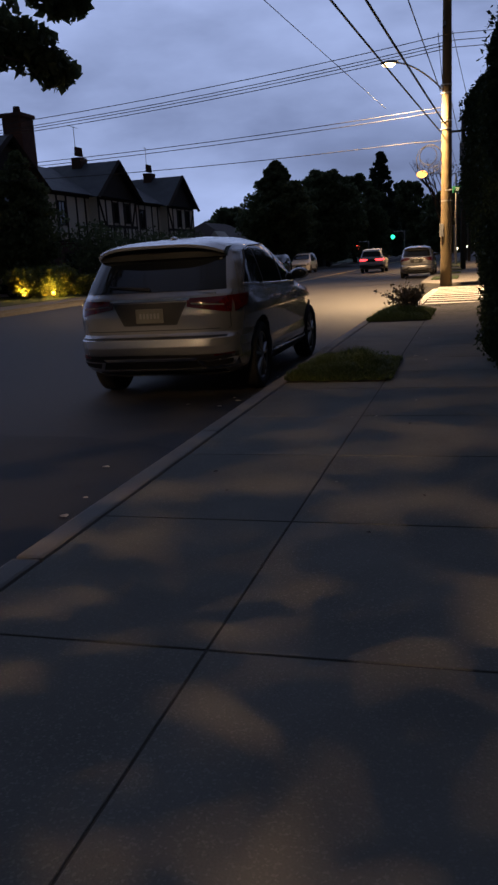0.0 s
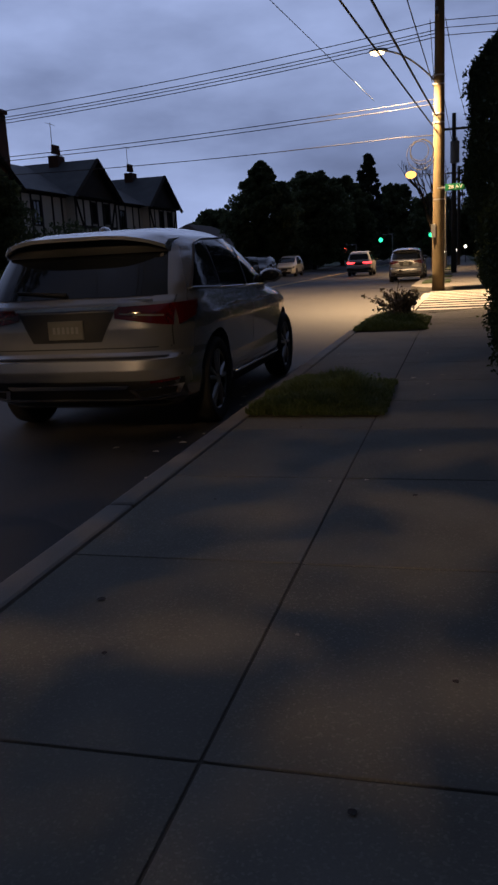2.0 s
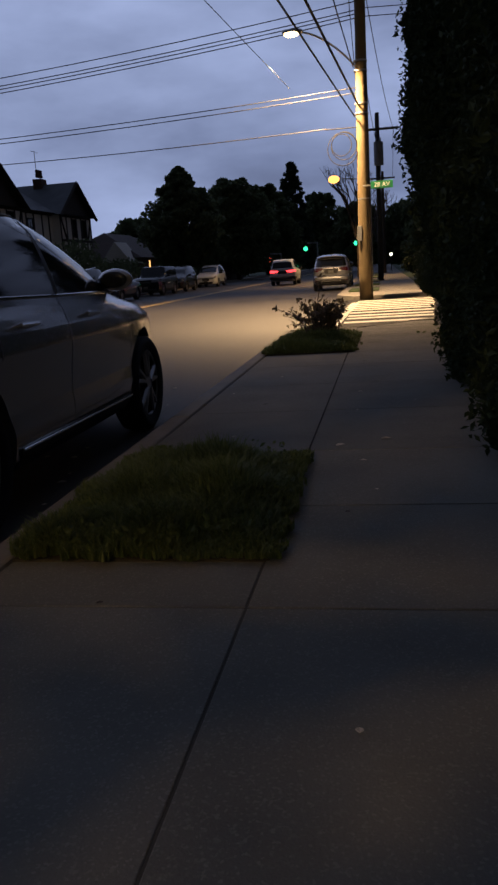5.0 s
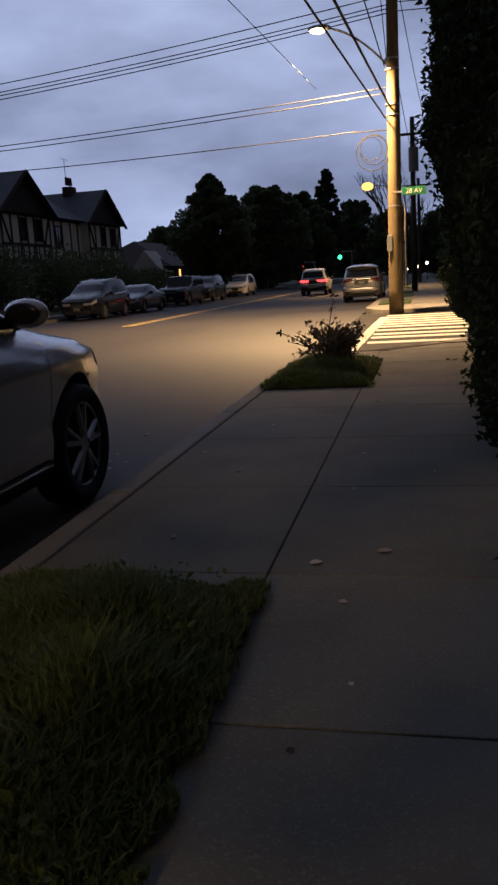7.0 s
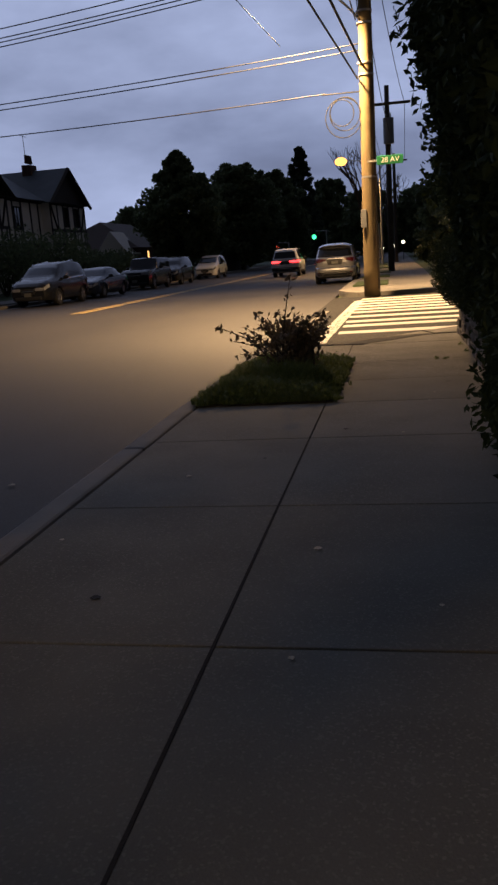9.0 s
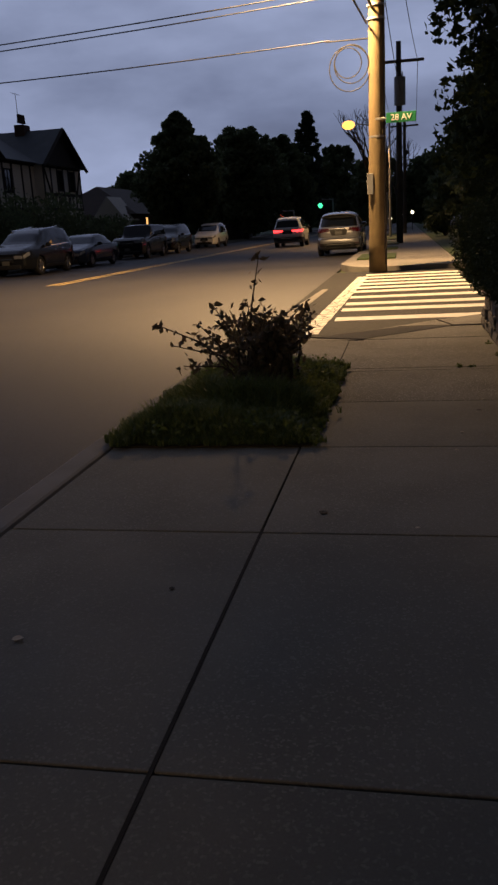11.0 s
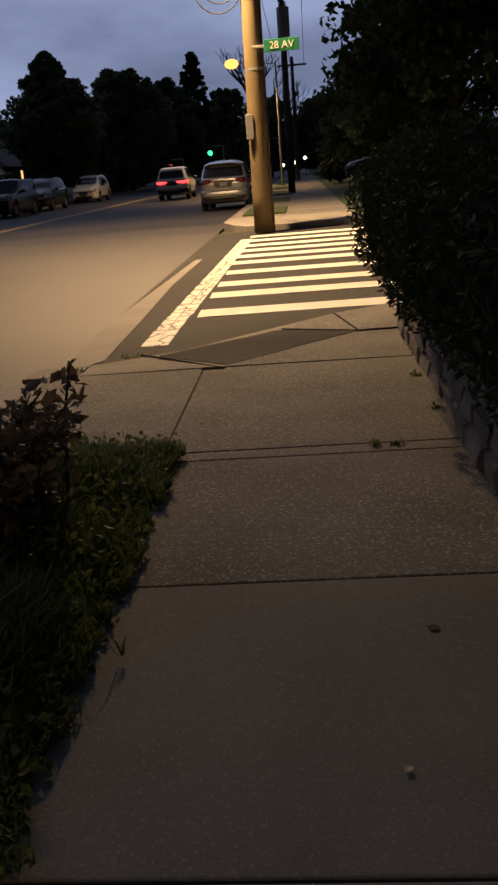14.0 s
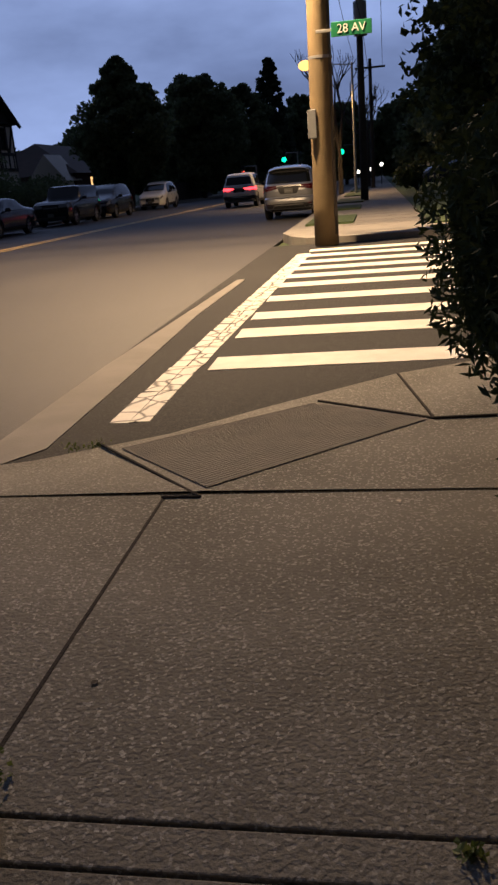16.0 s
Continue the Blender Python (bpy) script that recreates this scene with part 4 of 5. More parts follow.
    part("gate_seam", sheet(on_back, (-0.84, 0.79), (0.84, 0.79), (0.84, 0.80), (-0.84, 0.80), 0.004, 16, 1), TRIM, root)
    part("plate_recess", sheet(on_back, (-0.30, 0.85), (0.30, 0.85), (0.42, 1.09), (-0.42, 1.09), 0.006, 10, 4), TRIM, root, "dark recess round the plate", smooth=True)
    pl = part("number_plate", box(B(), (0, 0.088, 0.955), (0.31, 0.012, 0.155), 0, 0.005), PLATE, root, "dim unreadable number plate")
    for k in range(6):
        part("plate_mark", box(B(), (-0.1 + 0.04 * k, 0.08, 0.955), (0.022, 0.004, 0.055)), TRANSFORMER, pl)
    part("tailgate_strip", sheet(on_back, (-0.44, 1.105), (0.44, 1.105), (0.46, 1.135), (-0.46, 1.135), 0.022, 12, 2), CHROME, root, "bright chrome strip above the plate", smooth=True)
    part("badge", box(B(), (0.62, back(0.62, 1.175) - 0.006, 1.172), (0.20, 0.01, 0.022), 0, 0.003), CHROME, root)
    part("grille", sheet(on_fore, (-0.36, 0.62), (0.36, 0.62), (0.42, 0.90), (-0.42, 0.90), 0.012, 8, 4), TRIM, root, "black grille", smooth=True)
    part("front_trim", sheet(on_fore, (-0.80, 0.29), (0.80, 0.29), (0.82, 0.46), (-0.82, 0.46), 0.012, 16, 3), TRIM, root, smooth=True)
    root.matrix_basis = pose(*place) @ Matrix.Diagonal((*size, 1))
    return root


G_FAR = "cars parked on the far side"
crossover("silver mid-size SUV with dark glass parked at the kerb", SILVER, (-2.55, 2.84, ROAD_Z))
far_spec = dict(SUV, L=4.6, W=1.85, axles=(0.85, 3.5), wheel=0.36)
crossover("silver SUV parked at the kerb beyond the crossing", SILVER, (-2.08, 40.6, ROAD_Z), (0.93, 0.90, 0.97))
car("moving_suv", "white SUV with lit red tail lamps in the street", far_spec, WHITE_PAINT, (-6.6, 58, ROAD_Z), 0, tails=TAIL_ON)
car("dark_suv", "dark SUV parked facing along the far kerb", far_spec, BLACK_PAINT, (-14.25, 40.6, ROAD_Z), 180, group=G_FAR, rack=True)
car("dark_sedan", "dark blue sedan parked at the far kerb", SEDAN, BLUE_PAINT, (-14.2, 46.2, ROAD_Z), 180, group=G_FAR)
car("black_offroader", "black boxy off-roader parked at the far kerb", BOXY, BLACK_PAINT, (-14.2, 54.6, ROAD_Z), 180, group=G_FAR)
car("dark_suv", "dark SUV parked behind the black off-roader", far_spec, BLACK_PAINT, (-14.2, 60.6, ROAD_Z), 180, group=G_FAR)
car("white_suv", "white SUV parked at the far kerb", far_spec, WHITE_PAINT, (-14.2, 72.0, ROAD_Z), 180, group=G_FAR)
car("dark_sedan", "dark sedan standing on the raised lawn drive", SEDAN, BLUE_PAINT, (7.5, 47.0, 0.38), 90)
car("dark_sedan", "dark sedan in a driveway before the houses", SEDAN, BLACK_PAINT, (-21.0, 37.5, 0.01), 90)

# ---- poles, lamps, wires ----


def wire(a, b, sag=0.3, r=0.012, name="cable", parent=None):
    cu = bpy.data.curves.new(name, "CURVE")
    cu.dimensions, cu.bevel_depth, cu.bevel_resolution = "3D", r, 1
    sp = cu.splines.new("POLY")
    n = 16
    sp.points.add(n)
    a, b = Vector(a), Vector(b)
    for i in range(n + 1):
        f = i / n
        p = a.lerp(b, f)
        sp.points[i].co = (p.x, p.y, p.z - 4 * sag * f * (1 - f), 1)
    cu.materials.append(CABLE)
    ob = new(name, cu)
    if parent:
        ob.parent = parent
    else:
        tagged(ob, "thin black overhead cable strung from the pole", "cable", "overhead cables")
    return ob


PX, PY = -0.13, 28.8
pole = empty("utility_pole", (PX, PY, 0), "tall round wooden utility pole lit yellow by its lamp", "utility pole")
bm = rod(B(), (0, 0, -0.1), (0.08, 0, 11.2), 0.235, 0.16, 28)
bmesh.ops.subdivide_edges(bm, edges=[e for e in bm.edges if abs(e.verts[0].co.z - e.verts[1].co.z) > 1], cuts=14)
for v in bm.verts:
    v.co.x += 0.012 * noise.noise((v.co.z * 0.7, v.co.x * 3, 1))
    v.co.y += 0.012 * noise.noise((v.co.z * 0.7, v.co.y * 3, 5))
part("shaft", bm, POLE_WOOD, pole, "weathered yellowish wooden shaft", smooth=True)
bm = B()
for k in range(10):
    a, b = k / 10, (k + 1) / 10
    f = lambda s: (-0.1 - 1.75 * s, -0.95 * s, 7.35 + 1.0 * math.sin(s * math.pi / 2) ** 0.9)
    rod(bm, f(a), f(b), 0.032, n=10)
part("lamp_arm", bm, STEEL, pole, "curved grey steel lamp arm")
bm = B()
ball(bm, (-2.02, -1.02, 8.36), (0.34, 0.16, 0.09), 18)
head = part("lamp_head", bm, STEEL, pole, "grey cobra lamp head", smooth=True)
part("lamp_glass", ball(B(), (-2.05, -1.03, 8.30), (0.26, 0.15, 0.11), 14), LAMP_ON, head, "glowing warm lamp glass", smooth=True)
for z in (7.2, 7.5, 5.9, 6.2, 3.2):
    part("band", rod(B(), (0.03, 0, z), (0.03, 0, z + 0.05), 0.222, 0.222, 24), STEEL, pole)
bm = B()
box(bm, (0.0, 0, 9.35), (0.12, 2.2, 0.12), 0, 0.01)
arm = part("crossarm", bm, POLE_DARK, pole, "dark wooden crossarm")
for yy in (-0.9, -0.4, 0.4, 0.9):
    part("insulator", rod(B(), (0, yy, 9.4), (0, yy, 9.58), 0.05, 0.035, 10), TRANSFORMER, arm)
part("riser_pipe", rod(B(), (0.19, -0.12, 0.1), (0.17, -0.1, 8.6), 0.035, n=10), POLE_DARK, pole)
part("notice_box", box(B(), (-0.16, -0.2, 2.1), (0.16, 0.08, 0.5), 0, 0.01), TRANSFORMER, pole, "small grey box strapped to the pole")
# looped cable slack beside the shaft
for rr, cx, cz in ((0.5, -0.62, 4.85), (0.42, -0.58, 4.95), (0.33, -0.66, 4.98)):
    bm = B()
    for k in range(28):
        a, b = 2 * math.pi * k / 28, 2 * math.pi * (k + 1) / 28
        rod(bm, (cx + rr * math.cos(a), -0.1, cz + rr * 1.05 * math.sin(a)), (cx + rr * math.cos(b), -0.1, cz + rr * 1.05 * math.sin(b)), 0.013, n=6)
    part("cable_loop", bm, CABLE, pole, "black loop of spare cable")
part("loop_bracket", rod(B(), (-1.2, -0.1, 5.5), (0, -0.05, 5.5), 0.018, n=6), CABLE, pole)
# street name sign
sign = empty("street_sign", (PX + 0.02, PY - 0.28, 3.62), "green street name sign fixed to the pole", "street sign")
part("blade", box(B(), (0.60, 0, 0), (0.72, 0.02, 0.24), 0, 0.008), SIGN_GREEN, sign)
part("bracket", box(B(), (0.12, 0.02, 0), (0.3, 0.03, 0.05), 0, 0.005), STEEL, sign)
fc = bpy.data.curves.new("lettering", "FONT")
fc.body, fc.size, fc.extrude, fc.align_x, fc.align_y = "28 AV", 0.2, 0.002, "CENTER", "CENTER"
fc.materials.append(SIGN_WHITE)
txt = new("lettering", fc)
txt.parent = sign
txt.matrix_basis = pose(0.60, -0.014, 0, 90, 0, 0)
tagged(txt, "white lettering")

pole2 = empty("utility_pole", (0.28, 50, 0), "dark wooden utility pole with crossarm and transformer", "utility pole")
part("shaft", rod(B(), (0, 0, -0.1), (0, 0, 9.4), 0.17, 0.12, 16), POLE_DARK, pole2, smooth=True)
part("crossarm", box(B(), (0.25, -0.12, 8.5), (1.9, 0.12, 0.13), 0, 0.01), POLE_DARK, pole2)
bm = rod(B(), (0.05, -0.42, 6.5), (0.05, -0.42, 7.75), 0.27, 0.27, 20)
tr = part("transformer", bm, TRANSFORMER, pole2, "grey cylindrical transformer", smooth=False)
for dx in (-0.12, 0.12):
    part("bushing", rod(B(), (0.05 + dx, -0.42, 7.75), (0.05 + dx, -0.42, 7.98), 0.04, 0.03, 8), TRANSFORMER, tr)
pole3 = empty("utility_pole", (0.5, 78, 0), "far wooden utility pole with a crossarm", "utility pole")
part("shaft", rod(B(), (0, 0, -0.1), (0, 0, 9.0), 0.16, 0.12, 12), POLE_DARK, pole3)
part("crossarm", box(B(), (0, -0.12, 8.4), (2.2, 0.12, 0.13), 0, 0.01), POLE_DARK, pole3)


def lamp_post(x, y, z, glass):
    post = empty("street_lamp", (x + 2.6, y + 0.3, 0), "street lamp with a glowing orange head", "street lamp")
    part("post", rod(B(), (0, 0, -0.1), (0, 0, z), 0.09, 0.06, 12), STEEL, post)
    part("arm", rod(B(), (0, 0, z - 0.1), (-2.5, -0.25, z + 0.12), 0.03, n=8), STEEL, post)
    part("lamp_head", ball(B(), (-2.6, -0.3, z + 0.12), (0.34, 0.16, 0.09), 12), STEEL, post, smooth=True)
    # glass larger than the head, its extra size stands for the halo of light
    part("lamp_glass", ball(B(), (-2.6, -0.3, z + 0.05), (0.42, 0.36, 0.28), 12), glass, post, "glowing lamp glass enlarged for its halo", smooth=True)


lamp_post(-3.03, 63.0, 7.15, LAMP_FAR)
lamp_post(-3.2, -13.0, 8.25, LAMP_ON)

# wires along and across the street
top = (PX, PY)
for dx, z in ((0.0, 9.32), (0.0, 9.06), (0.02, 8.95), (-0.02, 8.82)):
    wire((PX + dx, PY, z), (-32, 31.5, z - 1.05), 0.45, 0.016)
for z in (6.74, 6.58):
    wire((PX, PY, z), (-32, 31.0, z - 0.1), 0.35, 0.016)
wire((PX - 1.1, PY - 0.1, 5.52), (-30, 31.0, 6.2), 0.35, 0.016)
for z in (9.35, 9.1, 8.85):
    wire((PX, PY, z), (30, 29.3, z + 0.2), 0.3, 0.014)
wire((PX - 0.2, PY, 5.85), (-9.2, -65, 11.0), 0.5, 0.026)
wire((PX - 0.05, PY, 6.15), (-7.6, -65, 12.0), 0.5, 0.034)
wire((PX - 0.2, PY, 7.35), (-4.4, -65, 14.5), 0.5, 0.018)
wire((PX - 2.3, PY, 6.9), (-13.5, -65, 12.8), 0.4, 0.010)
for z, dx in ((9.4, -0.9), (9.4, 0.9), (8.0, 0.1)):
    wire((PX + dx * 0.3, PY, z), (0.28 + dx, 50, z - 0.9), 0.4, 0.014)
    wire((0.28 + dx, 50, z - 0.9), (0.5 + dx, 78, z - 0.9), 0.4, 0.014)


def traffic_light(x, y, z, lens, label):
    t = empty("traffic_light", (x, y, 0), label, "traffic light", "traffic lights at the far junction")
    part("mast", rod(B(), (1.6, 0.3, 0), (1.6, 0.3, z + 0.8), 0.09, n=10), STEEL, t)
    part("mast_arm", rod(B(), (1.6, 0.3, z + 0.7), (0, 0.2, z + 0.75), 0.05, n=8), STEEL, t)
    hd = part("housing", box(B(), (0, 0.1, z + 0.33), (0.36, 0.25, 1.05), 0, 0.03), TRIM, t)
    # lens wider than its housing: the glare round the light is put into its size
    part("lens", ball(B(), (0, -0.05, z), (0.3, 0.1, 0.3), 14), lens, hd, "lit signal lens enlarged for its glare", smooth=True)


traffic_light(-10.2, 115, 3.35, GREEN_ON, "traffic light showing green beyond the parked cars")
traffic_light(-3.3, 115, 3.67, GREEN_ON, "traffic light showing green over the junction")
traffic_light(-15.3, 115, 2.2, RED_ON, "pedestrian signal showing red at the junction")
for x, y, z in ((0.3, 88, 1.35), (1.2, 92, 1.7), (-1.0, 96, 1.2)):
    lt = empty("porch_light", (x, y, 0), "small bright white light on a short post", "outdoor light")
    part("post", rod(B(), (0, 0, -0.1), (0, 0, z), 0.04, n=8), TRIM, lt)
    part("globe", ball(B(), (0, -0.02, z + 0.05), (0.17, 0.17, 0.17), 12), WHITE_ON, lt, smooth=True)

# ---- houses ----


def window(parent, y, z, w, h, x, pane=PANE_DARK, n=2):
    """A framed window in a wall that faces the street (+x)."""
    fr = B()
    for yy in (-w / 2, w / 2):
        box(fr, (x + 0.03, y + yy, z), (0.09, 0.09, h + 0.09))
    for zz in (-h / 2, h / 2):
        box(fr, (x + 0.03, y, z + zz), (0.086, w - 0.09, 0.09))
    for k in range(1, n):
        box(fr, (x + 0.02, y - w / 2 + w * k / n, z), (0.06, 0.05, h - 0.09))
    win = part("window", fr, TIMBER, parent)
    for k in range(n):
        part("pane", box(B(), (x + 0.012, y - w / 2 + w * (k + 0.5) / n, z), (0.02, w / n - 0.05, h - 0.08)), pane, win)


def window_side(parent, x, z, w, h, y, pane=PANE_DARK):
    fr = B()
    for xx in (-w / 2, w / 2):
        box(fr, (x + xx, y - 0.03, z), (0.09, 0.09, h + 0.09))
    for zz in (-h / 2, h / 2):
        box(fr, (x, y - 0.03, z + zz), (w - 0.09, 0.086, 0.09))
    win = part("window", fr, TIMBER, parent)
    for k in (-1, 1):
        part("pane", box(B(), (x + k * w / 4, y - 0.012, z), (w / 2 - 0.05, 0.02, h - 0.08)), pane, win)


def tudor(y0, label, big_chimney=False, lit=False):
    """Half-timbered house: long wing, front gable towards the street at x=0, depth to -x."""
    h = empty("tudor_house", (-27, y0, 0), label, "house", "half-timbered houses in a row")
    part("ground_floor", box(B(), (-4.5, 7.0, 1.65), (8.9, 13.6, 3.3)), BRICK, h, "dark brick ground floor")
    part("upper_floor", box(B(), (-4.45, 7.1, 5.0), (9.0, 13.8, 3.4)), STUCCO, h, "cream stucco upper floor")
    part("bay", box(B(), (0.35, 10.4, 3.35), (0.8, 7.4, 6.7)), STUCCO, h, "projecting stucco gable bay")
    # hipped main roof
    bm = B()
    e = [(-9.5, -0.6, 6.7), (0.6, -0.6, 6.7), (0.6, 14.4, 6.7), (-9.5, 14.4, 6.7), (-4.45, 3.6, 9.3), (-4.45, 10.5, 9.3)]
    v = [bm.verts.new(p) for p in e]
    for f in ((0, 1, 4), (1, 2, 5, 4), (2, 3, 5), (3, 0, 4, 5), (0, 3, 2, 1)):
        bm.faces.new([v[i] for i in f])
    part("roof", bm, SLATE, h, "blue-grey slate hipped roof")
    # cross gable
    bm = B()
    e = [(1.2, 6.2, 6.6), (1.2, 10.4, 9.5), (1.2, 14.6, 6.6), (-5, 6.2, 6.6), (-5, 10.4, 9.5), (-5, 14.6, 6.6)]
    v = [bm.verts.new(p) for p in e]
    for f in ((0, 1, 4, 3), (1, 2, 5, 4), (3, 4, 5), (0, 3, 5, 2)):
        bm.faces.new([v[i] for i in f])
    part("gable_roof", bm, SLATE, h, "steep slate gable roof")
    part("gable_wall", prism_x(0.76, 0.5, [(6.75, 6.6), (10.4, 9.2), (14.05, 6.6)]), TIMBER, h, "dark boarded gable")
    for sy in (-1, 1):
        bm = B()
        rod(bm, (1.15, 10.4, 9.42), (1.15, 10.4 + sy * 4.3, 6.45), 0.16, n=4)
        part("barge_board", bm, TIMBER, h)
    # timbers on the bay and on the wing
    for yy in (6.8, 8.1, 9.3, 10.4, 11.5, 12.8, 14.0):
        part("post", box(B(), (0.765, yy, 5.0), (0.06, 0.20, 3.3)), TIMBER, h)
    for zz in (3.4, 4.5, 6.55):
        part("rail", box(B(), (0.772, 10.4, zz), (0.07, 7.4, 0.22)), TIMBER, h)
    for yy, s in ((7.4, 1), (13.4, -1)):
        part("brace", rod(B(), (0.77, yy - 0.5 * s, 6.4), (0.77, yy + 0.4 * s, 4.6), 0.10, n=4), TIMBER, h)
    for yy in np.linspace(7.2, 13.6, 9):
        part("stud", box(B(), (0.766, yy, 3.95), (0.05, 0.13, 0.95)), TIMBER, h)
    for yy in (0.3, 1.6, 3.0, 4.6, 6.0):
        part("post", box(B(), (0.065, yy, 5.0), (0.06, 0.2, 3.3)), TIMBER, h)
    for zz in (3.4, 6.6):
        part("rail", box(B(), (0.072, 3.4, zz), (0.07, 6.6, 0.2)), TIMBER, h)
    for xx in (-0.3, -2.3, -4.4, -6.5, -8.6):
        part("post", box(B(), (xx, 0.185, 5.0), (0.2, 0.06, 3.3)), TIMBER, h)
    for zz in (3.4, 6.6):
        part("rail", box(B(), (-4.45, 0.178, zz), (8.9, 0.07, 0.2)), TIMBER, h)
    for xx, s in ((-1.3, 1), (-5.4, -1)):
        part("brace", rod(B(), (xx - 0.7 * s, 0.17, 6.4), (xx + 0.7 * s, 0.17, 3.6), 0.09, n=4), TIMBER, h)
    window(h, 9.85, 5.55, 0.9, 1.5, 0.75, n=1)
    window(h, 12.15, 5.55, 0.9, 1.5, 0.75, n=1)
    window(h, 10.4, 1.9, 2.4, 1.5, 0.75, PANE_DARK, 3)
    window(h, 2.3, 5.3, 1.0, 1.6, 0.04)
    window(h, 3.2, 1.8, 1.8, 1.5, -0.06)
    window_side(h, -3.3, 5.2, 1.2, 1.5, 0.2)
    window_side(h, -7.4, 5.2, 1.2, 1.5, 0.2)
    door = part("front_door", box(B(), (-0.02, 5.4, 1.15), (0.12, 1.0, 2.3), 0, 0.01), TIMBER, h, "dark wooden front door")
    part("door_handle", rod(B(), (0.05, 5.0, 1.1), (0.12, 5.0, 1.1), 0.03, n=8), STEEL, door)
    if big_chimney:
        bm = box(B(), (0.35, 12.8, 5.4), (1.3, 1.6, 10.8), 0, 0.04)
        ch = part("chimney", bm, BRICK, h, "tall dark brick chimney stack")
        part("chimney_cap", box(B(), (0.35, 12.8, 10.9), (1.5, 1.8, 0.25), 0, 0.03), BRICK, ch)
        part("chimney_pot", rod(B(), (0.35, 12.8, 11.0), (0.35, 12.8, 11.5), 0.25, 0.2, 12), BRICK, ch)
    else:
        ch = part("chimney", box(B(), (-2.2, 10.4, 9.3), (0.8, 1.2, 1.3), 0, 0.03), BRICK, h, "brick chimney with pots")
        for dy in (-0.4, 0.0, 0.4):
            part("chimney_pot", rod(B(), (-2.2, 10.4 + dy, 10.1), (-2.2, 10.4 + dy, 10.75), 0.16, 0.12, 10), BRICK, ch)
        an = part("aerial", rod(B(), (-2.2, 9.9, 10.1), (-2.2, 9.9, 12.3), 0.025, n=6), STEEL, h, "thin television aerial")
        part("aerial_bar", rod(B(), (-2.2, 9.2, 12.2), (-2.2, 10.6, 12.2), 0.02, n=6), STEEL, an)
    return h


def prism_x(x, d, yz):
    """A slab of depth d behind x with the outline yz."""
    bm = B()
    a = [bm.verts.new((x, yy, z)) for yy, z in yz]
    b = [bm.verts.new((x - d, yy, z)) for yy, z in yz]
    bm.faces.new(a)
    bm.faces.new(b[::-1])
    for i in range(len(yz)):
        j = (i + 1) % len(yz)
        bm.faces.new((a[i], b[i], b[j], a[j]))
    bmesh.ops.recalc_face_normals(bm, faces=bm.faces)
    return bm


tudor(60.4, "half-timbered two-storey house with slate roof and chimney")
tudor(45.7, "half-timbered two-storey house with cream walls beside shrubs")
tudor(30.0, "half-timbered house with a tall brick chimney", True)

# low brick house with lit windows and a pale porch gable
lowh = empty("brick_house", (-26, 79, 0), "low dark brick house with lit windows and pale porch", "house")
part("wall", box(B(), (-1.5, 7.0, 1.5), (9, 16, 3.0)), BRICK, lowh)
bm = B()
e = [(3.5, -1.6, 2.9), (3.5, 15.6, 2.9), (-6.5, 15.6, 2.9), (-6.5, -1.6, 2.9), (-1.5, 2.5, 5.6), (-1.5, 11.5, 5.6)]
v = [bm.verts.new(p) for p in e]
for f in ((0, 1, 5, 4), (1, 2, 5), (2, 3, 4, 5), (3, 0, 4), (3, 2, 1, 0)):
    bm.faces.new([v[i] for i in f])
part("roof", bm, ROOF_BROWN, lowh, "brown shingle hipped roof")
part("porch_wall", box(B(), (1.5, -1.6, 1.2), (2.6, 3.0, 2.4)), STUCCO, lowh, "pale porch walls")
bm = B()
e = [(3.1, -3.4, 2.35), (1.5, -3.4, 4.4), (-0.1, -3.4, 2.35), (3.1, 0.2, 2.35), (1.5, 0.2, 4.4), (-0.1, 0.2, 2.35)]
v = [bm.verts.new(p) for p in e]
for f in ((0, 1, 2), (3, 5, 4), (0, 3, 4, 1), (1, 4, 5, 2), (0, 2, 5, 3)):
    bm.faces.new([v[i] for i in f])
part("porch_roof", bm, STUCCO, lowh, "pale pointed porch gable")
window(lowh, 2.6, 2.1, 0.8, 1.1, 3.0, PANE_LIT, 1)
window(lowh, 5.6, 2.2, 0.6, 0.9, 3.0, PANE_LIT, 1)
window_side(lowh, -2.0, 1.8, 1.2, 1.2, -1.0)
fence = empty("wooden_fence", (-17.4, 80, 0), "dark wooden board fence beside the pavement", "fence")
for k in range(60):
    part("board", box(B(), (0, k * 0.42, 0.8), (0.04, 0.39, 1.6)), TIMBER, fence)

# ---- trees, hedges, shrubs ----


